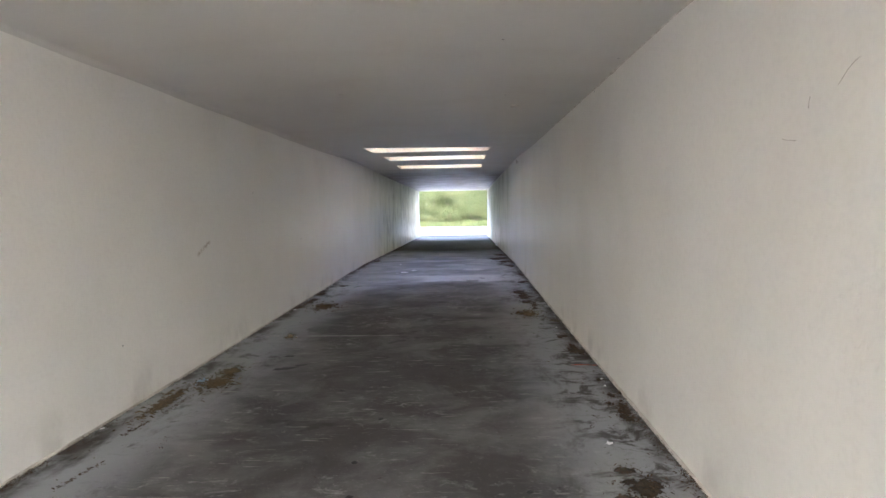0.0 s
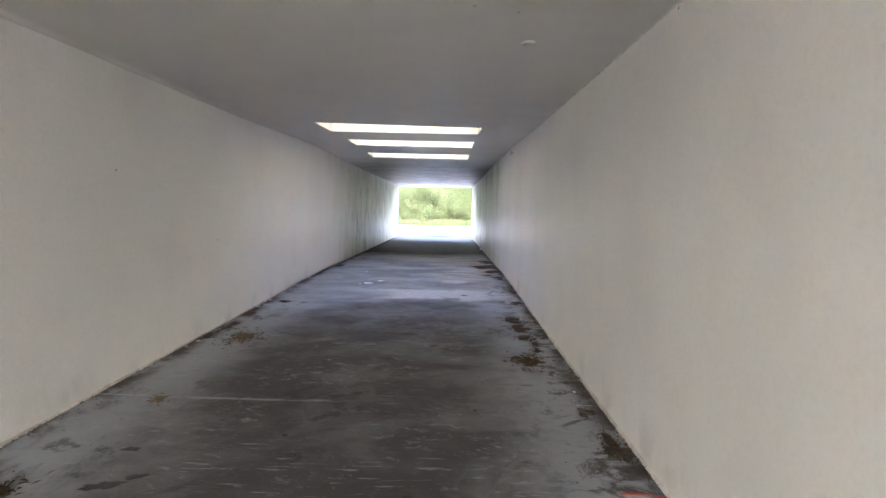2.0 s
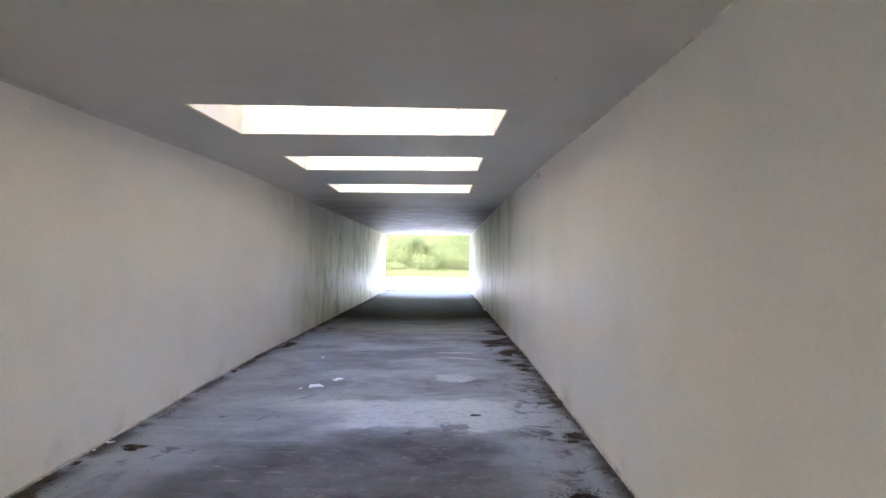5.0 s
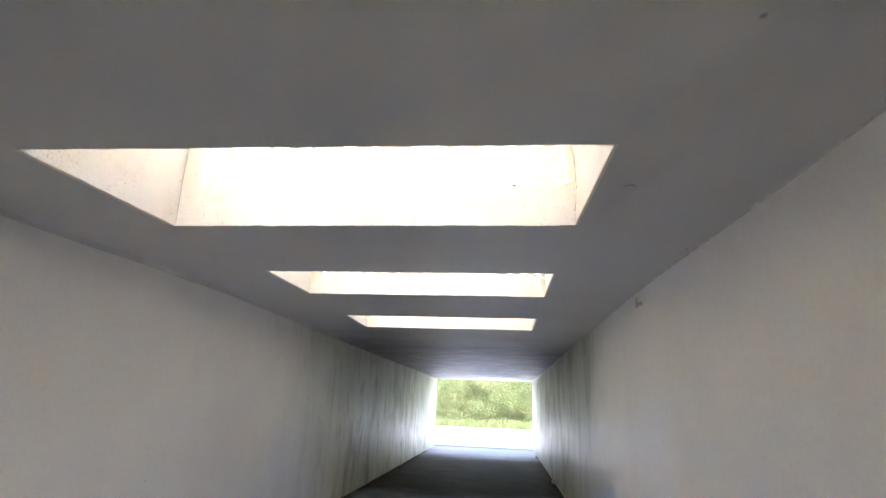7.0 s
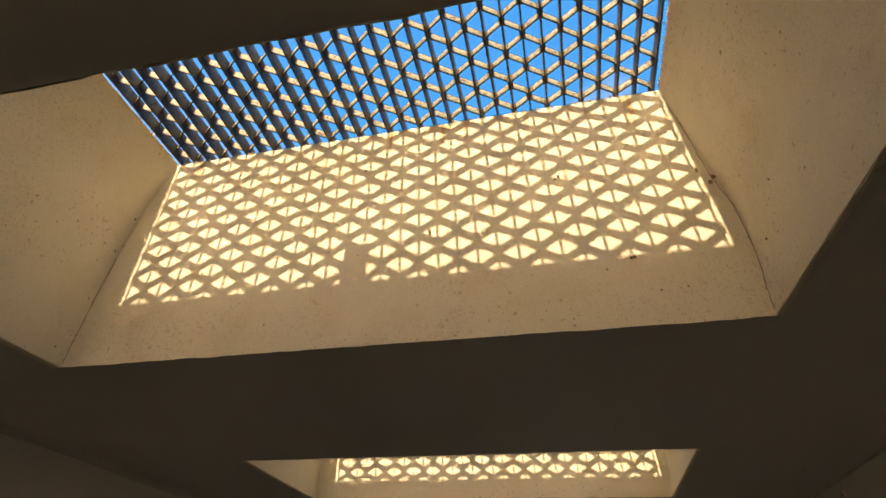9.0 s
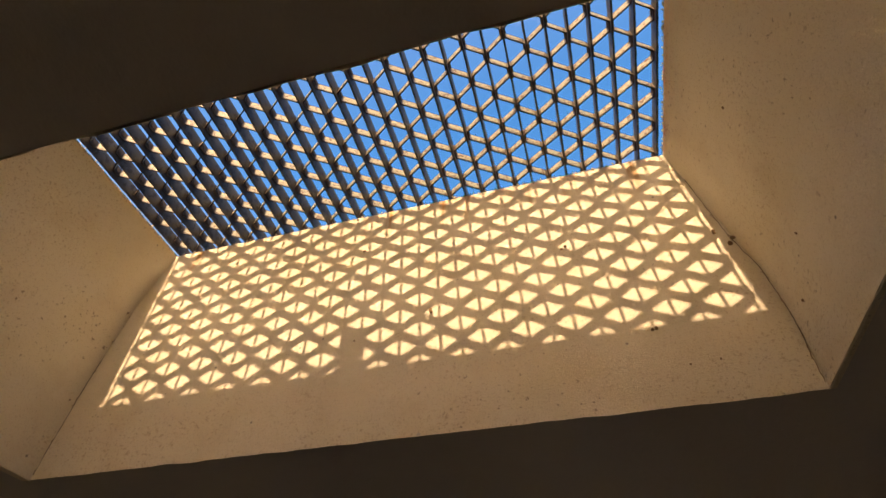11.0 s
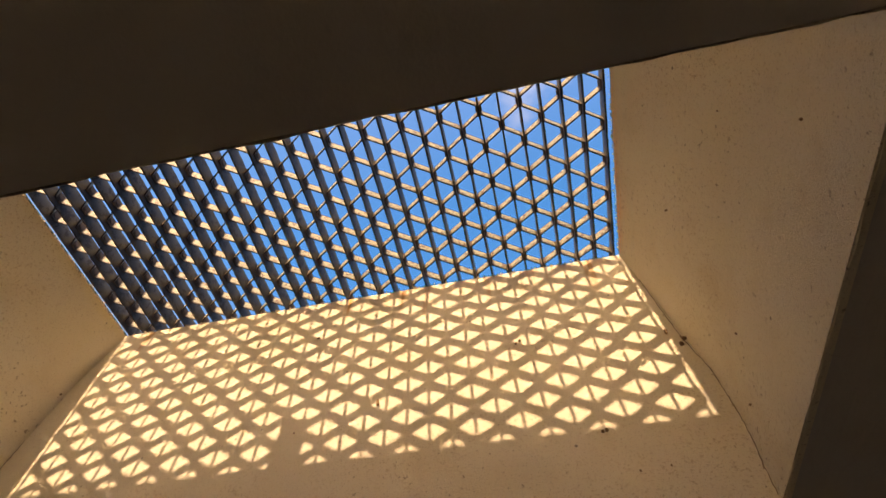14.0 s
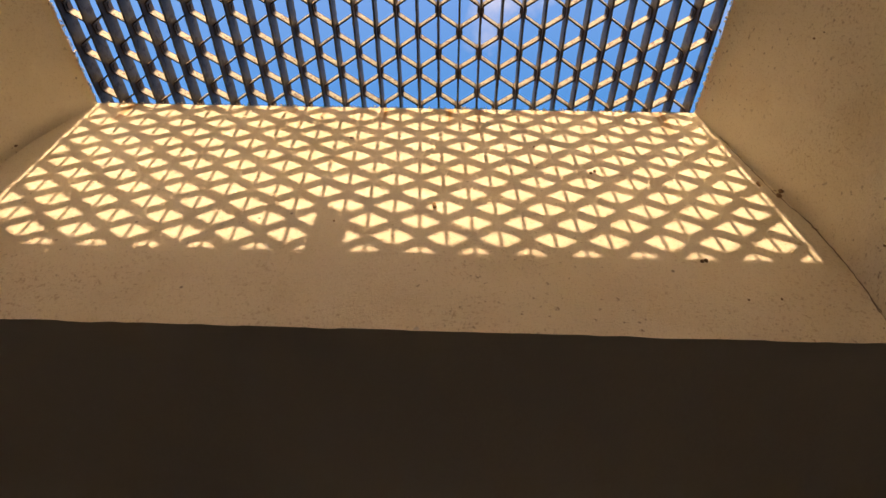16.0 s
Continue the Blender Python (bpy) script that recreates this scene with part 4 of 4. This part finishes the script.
def scrap(name, x, y, w, d, turn, mat, label, seed, lift=0.012):
    """A crumpled sheet with thickness."""
    bm = bmesh.new()
    n = 8
    for layer in (0, 1):
        sheet(bm, n, n, lambda u, v: ((u - .5) * w * (0.75 + 0.25 * math.sin(3 * v + seed)), (v - .5) * d * (0.8 + 0.2 * math.cos(4 * u + seed)),
                                      0.004 + layer * 0.0012 + lift * abs(noise.noise(Vector((u * 3 + seed, v * 3, 0))))))
    bmesh.ops.recalc_face_normals(bm, faces=bm.faces)
    ob = link(name, bm, mat)
    ob.matrix_basis = pose(x, y, level(x, y), 0, 0, turn)
    return tagged(ob, label, name.replace("_", " "))


scrap("paper_scrap", -0.67, 10.86, 0.15, 0.17, 20, PAPER, "crumpled white scrap of paper on the floor", 1.0, 0.006)
scrap("paper_scrap", -0.495, 11.13, 0.11, 0.13, -30, PAPER, "small white torn paper on the floor", 4.0, 0.006)
scrap("paper_scrap", -0.80, 10.75, 0.05, 0.03, 50, PAPER, "tiny white paper scrap on the floor", 6.0)
scrap("paper_scrap", 1.482, 3.066, 0.06, 0.035, 50, PAPER, "small crumpled white paper near the wall foot", 3.0)
scrap("paper_scrap", -1.80, 9.27, 0.06, 0.04, 20, PAPER, "small white paper scrap at the foot of the wall", 5.0)
scrap("paper_scrap", -0.936, 12.32, 0.07, 0.04, 70, PAPER, "pale litter scrap on the grey floor", 7.0)
FILM = plain("wrapper_film", (0.22, 0.38, 0.60), (0.62, 0.74, 0.86), 22, 0.25, fine=30)
scrap("wrapper", -1.585, 4.20, 0.13, 0.17, 35, FILM, "crushed pale blue plastic wrapper beside dry grass", 2.0, 0.05)
for k in range(7):
    yy = rng.uniform(2.5, 10)
    scrap("paper_scrap", rng.choice((L + 0.06, R - 0.10)) + rng.uniform(-.03, .03), yy, 0.035, 0.02, rng.uniform(0, 180), PAPER, "tiny pale litter scrap at the foot of the wall", k * 1.7)


def blob(name, x, y, z, rx, ry, rz, mat, label, category, seed, turn=0):
    """A lumpy rounded body."""
    bm = bmesh.new()
    bmesh.ops.create_icosphere(bm, subdivisions=3, radius=1)
    for v in bm.verts:
        v.co *= 1 + 0.35 * noise.noise(v.co * 1.7 + Vector((seed, 0, 0)))
        v.co = Vector((v.co.x * rx, v.co.y * ry, v.co.z * rz))
    ob = link(name, bm, mat, True)
    ob.matrix_basis = pose(x, y, z, 0, 0, turn)
    return tagged(ob, label, category)


MORTAR = plain("pale_mortar", (0.40, 0.40, 0.39), (0.54, 0.54, 0.53), 9, 0.85, fine=50)
blob("mortar_patch", 0.80, 11.23, level(0.8, 11.23) + 0.002, 0.25, 0.17, 0.007, MORTAR, "pale oval mortar repair on the grey floor", "floor patch", 3)
for x0, y0, x1, y1, sd in ((0.66, 12.40, 1.19, 12.23, 5), (0.57, 12.72, 1.09, 12.72, 8)):
    blob("mortar_ridge", (x0 + x1) / 2, (y0 + y1) / 2, level(x0, y0) + 0.002, math.hypot(x1 - x0, y1 - y0) / 2, 0.035, 0.008, MORTAR, "long thin ridge of pale mortar on the floor", "floor patch", sd, math.degrees(math.atan2(y1 - y0, x1 - x0)))
REDP = plain("red_paint", (0.40, 0.07, 0.05), (0.30, 0.12, 0.09), 30, 0.7)
blob("paint_mark", 1.66, 4.60, level(1.66, 4.6) + 0.001, 0.085, 0.014, 0.004, REDP, "short worn red paint mark on the floor", "paint mark", 2)
blob("paint_mark", 1.775, 4.585, level(1.775, 4.585) + 0.001, 0.03, 0.012, 0.004, REDP, "short worn red paint mark on the floor", "paint mark", 9)
STAIN = plain("oil_stain", (0.040, 0.037, 0.036), (0.062, 0.058, 0.055), 25, 0.7)


def stain(x, y, rx, ry, seed, turn=0):
    """A dark blot with a ragged rim, soaked into the slab."""
    bm = bmesh.new()
    rings = []
    for t, lift in ((0.0, 0.0022), (0.5, 0.0022), (0.85, 0.0018), (1.0, -0.002)):
        ring = []
        for k in range(48):
            a = 6.2832 * k / 48
            c = Vector((math.cos(a), math.sin(a), seed))
            r = t * (1 + 0.55 * noise.noise(c * 1.7) + 0.45 * noise.noise(c * 6.0))
            ring.append(bm.verts.new((r * rx * math.cos(a), r * ry * math.sin(a), lift)))
        rings.append(ring)
    for p, q in zip(rings, rings[1:]):
        for k in range(48):
            bm.faces.new((p[k], p[(k + 1) % 48], q[(k + 1) % 48], q[k]))
    bmesh.ops.remove_doubles(bm, verts=bm.verts, dist=0.0001)
    ob = link("floor_stain", bm, STAIN, True)
    ob.matrix_basis = pose(x, y, level(x, y) + 0.003, 0, 0, turn)
    return tagged(ob, "dark ragged stain soaked into the concrete floor", "stain")


stain(-1.02, 4.57, 0.10, 0.035, 2.0, 15)
stain(-0.90, 4.66, 0.05, 0.020, 5.0, 20)
stain(-1.10, 4.95, 0.05, 0.022, 8.0)
stain(0.95, 9.95, 0.05, 0.03, 3.0)
GUM = plain("black_gum", (0.015, 0.014, 0.013), (0.03, 0.028, 0.026), 30, 0.6)
blob("gum_spot", 0.514, 4.53, level(.514, 4.53) + 0.002, 0.022, 0.018, 0.005, GUM, "flat black gum spot on the floor", "gum", 1)
for k, (x, y) in enumerate(((0.05, 3.45), (0.0, 2.85), (0.05, 2.5), (0.95, 2.55), (-0.35, 4.0), (0.25, 2.2), (0.9, 5.6), (-0.9, 6.3))):
    blob("gum_spot", x, y, level(x, y) + 0.002, 0.018, 0.016, 0.005, GUM, "flat black gum spot on the floor", "gum", k + 3)
blob("bark_piece", 1.73, 6.33, level(1.73, 6.33) + 0.012, 0.075, 0.03, 0.016, BARK, "short dark piece of bark against the wall foot", "bark", 4, -30)


def cup(x, y):
    """A small white drinks cup lying on its side."""
    root = new("cup")
    bm = bmesh.new()
    prof = [(0.030, 0.0), (0.033, 0.03), (0.037, 0.07), (0.040, 0.10), (0.042, 0.10), (0.039, 0.07), (0.035, 0.03), (0.028, 0.004)]
    n = 20
    rings = [[bm.verts.new((r * math.cos(6.2832 * k / n), r * math.sin(6.2832 * k / n), h)) for k in range(n)] for r, h in prof]
    for p, q in zip(rings, rings[1:]):
        for k in range(n):
            bm.faces.new((p[k], p[(k + 1) % n], q[(k + 1) % n], q[k]))
    bm.faces.new(rings[0]), bm.faces.new(rings[-1])
    bmesh.ops.recalc_face_normals(bm, faces=bm.faces)
    part("body", bm, PAPER, root, smooth=True)
    root.matrix_basis = pose(x, y, level(x, y) + 0.044, 90, 0, 40)
    return tagged(root, "small white paper cup lying by the wall foot", "cup")


cup(1.74, 19.1)

# fixtures on soffit and wall
bm = bmesh.new()
bmesh.ops.create_cone(bm, cap_ends=True, segments=32, radius1=0.040, radius2=0.046, depth=0.012, matrix=pose(1.164, 5.48, 2.443 - 0.006))
tagged(link("cover_plate", bm, BEAD), "small round painted cover plate on the soffit", "cover plate")
blob("plaster_lump", 1.225, 9.30, soffit(9.3) - sag(1.225, 9.3) - 0.002, 0.024, 0.016, 0.006, SOFFIT, "small painted plaster lump on the soffit", "plaster lump", 4)
blob("plaster_lump", 0.435, 7.27, soffit(7.27), 0.05, 0.03, 0.007, SOFFIT, "flat painted plaster lump on the soffit", "plaster lump", 7)
blob("plaster_lump", -0.45, 4.76, soffit(4.76), 0.03, 0.02, 0.007, SOFFIT, "flat painted plaster lump on the soffit", "plaster lump", 9)
root = new("wall_bracket")
part("stem", boxes((R - 0.035, R, 11.485, 11.515, 2.35, 2.38)), BEAD, root)
part("hook", boxes((R - 0.045, R - 0.030, 11.49, 11.51, 2.335, 2.415)), BEAD, root)
tagged(root, "small painted hook bracket high on the wall", "bracket")

# dried mud nests and dead insects in the first light well
for k, (x, y, z, r) in enumerate(((0.781, 9.822, 2.667, 0.009), (1.047, 9.806, 2.925, 0.012), (1.030, 9.815, 2.965, 0.009), (1.058, 9.471, 3.066, 0.006), (1.112, 9.088, 2.632, 0.006), (1.104, 9.159, 2.921, 0.006),
                                  (1.060, 9.241, 3.142, 0.005), (1.034, 9.439, 3.013, 0.004), (1.078, 9.72, 2.619, 0.005), (-1.06, 9.81, 3.08, 0.007), (-1.065, 9.815, 2.93, 0.006), (-1.068, 9.8, 2.71, 0.005), (-0.096, 9.824, 3.185, 0.007),
                                  (0.167, 9.824, 2.861, 0.009), (0.60, 9.822, 3.03, 0.009), (0.45, 9.824, 3.155, 0.006), (-0.072, 9.824, 2.787, 0.005), (1.06, 9.55, 2.66, 0.004), (0.9, 9.824, 2.56, 0.004), (0.83, 9.824, 2.55, 0.005))):
    for n in range(2 if r > 0.006 else 1):
        blob("mud_nest", x + rng.uniform(-r, r), y, z + rng.uniform(-r, r) * 1.5, r * 0.5, r * 0.35, r * rng.uniform(0.5, 1.0), MUD, "tiny dried mud nest stuck to the render", "mud nest", k + n * 0.3)


def strand(points, label, thick=0.0005, mat=MUD):
    """A thin thread: dusty cobweb on the wall, brown lines in the well's corners."""
    cu = bpy.data.curves.new("cobweb", "CURVE")
    cu.dimensions, cu.bevel_depth, cu.bevel_resolution = "3D", thick, 1
    sp = cu.splines.new("POLY")
    sp.points.add(len(points) - 1)
    for q, p in zip(sp.points, points):
        q.co = (*p, 1)
        q.radius = rng.uniform(0.5, 1.6)
    cu.materials.append(mat)
    return tagged(new("cobweb", cu), label, "cobweb")


def wander(y0, z0, y1, z1, n=9):
    return [(R - 0.003, y0 + (y1 - y0) * k / n + rng.uniform(-.003, .003), z0 + (z1 - z0) * (k / n) ** 1.4 + rng.uniform(-.003, .003)) for k in range(n + 1)]


strand(wander(1.659, 1.838, 1.746, 1.778), "dusty dark cobweb thread on the painted wall")
strand(wander(1.880, 1.765, 1.884, 1.725, 6), "dusty dark cobweb thread on the painted wall")
strand(wander(1.95, 1.632, 2.02, 1.645, 5), "dusty dark cobweb thread on the painted wall")


# curled flakes of paint in a few upright streaks on the east wall
CHIP = plain("paint_flake", (0.80, 0.78, 0.73), (0.88, 0.87, 0.84), 40, 0.5)
bm = bmesh.new()
for _ in range(150):
    streak = rng.choice((0.98, 1.04, 1.12, 1.22, 1.30, 1.38))
    y, z = streak + rng.gauss(0, 0.018), rng.uniform(0.90, 1.36) if streak < 1.25 else rng.uniform(0.98, 1.22)
    tall, wide, out = rng.uniform(0.003, 0.011) * rng.choice((1, 1, 1.7)), rng.uniform(0.0015, 0.004), rng.uniform(0.0015, 0.004)
    turn = pose(R - 0.0005, y, z, rng.uniform(-25, 25), 0, 0)
    foot = [bm.verts.new(turn @ Vector((0.0, a * wide, b * tall))) for a, b in ((-1, -1), (1, -1), (1, 1), (-1, 1))]
    tip = [bm.verts.new(turn @ Vector((-out * k, a * wide * 0.6 + 0.001, b * tall * 0.8))) for k, a, b in ((0.6, -1, -1), (0.8, 1, -1), (1.0, 1, 1), (0.7, -1, 1))]
    for k in range(4):
        bm.faces.new((foot[k], foot[(k + 1) % 4], tip[(k + 1) % 4], tip[k]))
    bm.faces.new(tip), bm.faces.new(foot[::-1])
bmesh.ops.recalc_face_normals(bm, faces=bm.faces)
tagged(link("paint_flakes", bm, CHIP), "small curled flakes of cream paint on the wall", "paint flakes", kind="stuff")


# brown of the lines drawn along the well's far corners
CORNER_BROWN = plain("corner_brown", (0.26, 0.19, 0.12), (0.42, 0.32, 0.21), 50, 0.9)


def corner_line(profile, sgn):
    """A thin brown line up the far corner of the first light well, with a few loose threads."""
    line = []
    for k in range(70):
        z = 2.47 + 0.93 * k / 69
        line.append((course(z, *profile) - sgn * abs(rng.gauss(0.001, 0.0012)), 9.8285 - abs(rng.gauss(0.001, 0.0012)), z))
    strand(line, "thin brown line along the corner of the light well", 0.0011, CORNER_BROWN)
    for k in range(6):
        z0 = 2.55 + 0.13 * k + rng.uniform(-0.04, 0.04)
        pts = []
        for n in range(rng.choice((3, 4, 5))):
            z = z0 + n * rng.uniform(0.003, 0.006)
            pts.append((course(z, *profile) - sgn * rng.uniform(0.002, 0.009), 9.828 - rng.uniform(0.001, 0.009), z))
        strand(pts, "short brown thread in the corner of the light well", 0.0009, CORNER_BROWN)


corner_line(((2.46, 1.082), (2.66, 1.097), (2.83, 1.089), (2.95, 1.06), (3.24, 1.027)), 1)
corner_line(((2.46, -1.066), (2.70, -1.073), (3.0, -1.070), (3.20, -1.056)), -1)

# flaked paint and mortar along the seats of the grating
CRUMB = plain("flaked_mortar", (0.34, 0.27, 0.18), (0.66, 0.58, 0.45), 60, 0.9, fine=120)
bm = bmesh.new()
for _ in range(700):
    pick = rng.random()
    if pick < 0.42:
        x, y = rng.uniform(-0.98, 0.98), WELLS[0][1] - 0.001 - abs(rng.gauss(0, 0.003))
    elif pick < 0.8:
        x, y = -1.000 + abs(rng.gauss(0, 0.0035)), rng.uniform(8.9, 9.82)
    else:
        x, y = 1.001 - abs(rng.gauss(0, 0.003)), rng.uniform(8.9, 9.82)
    size = rng.uniform(0.0015, 0.004)
    turn = pose(x, y, TOP - abs(rng.gauss(0, 0.004)) + 0.002, rng.uniform(0, 90), rng.uniform(0, 90), rng.uniform(0, 90))
    bmesh.ops.create_icosphere(bm, subdivisions=1, radius=1, matrix=turn @ Matrix.Diagonal((size * rng.uniform(0.6, 2.2), size, size * 0.6, 1)))
tagged(link("flaked_mortar", bm, CRUMB), "flaked paint and mortar crumbs along the seat of the grating", "mortar", kind="stuff")
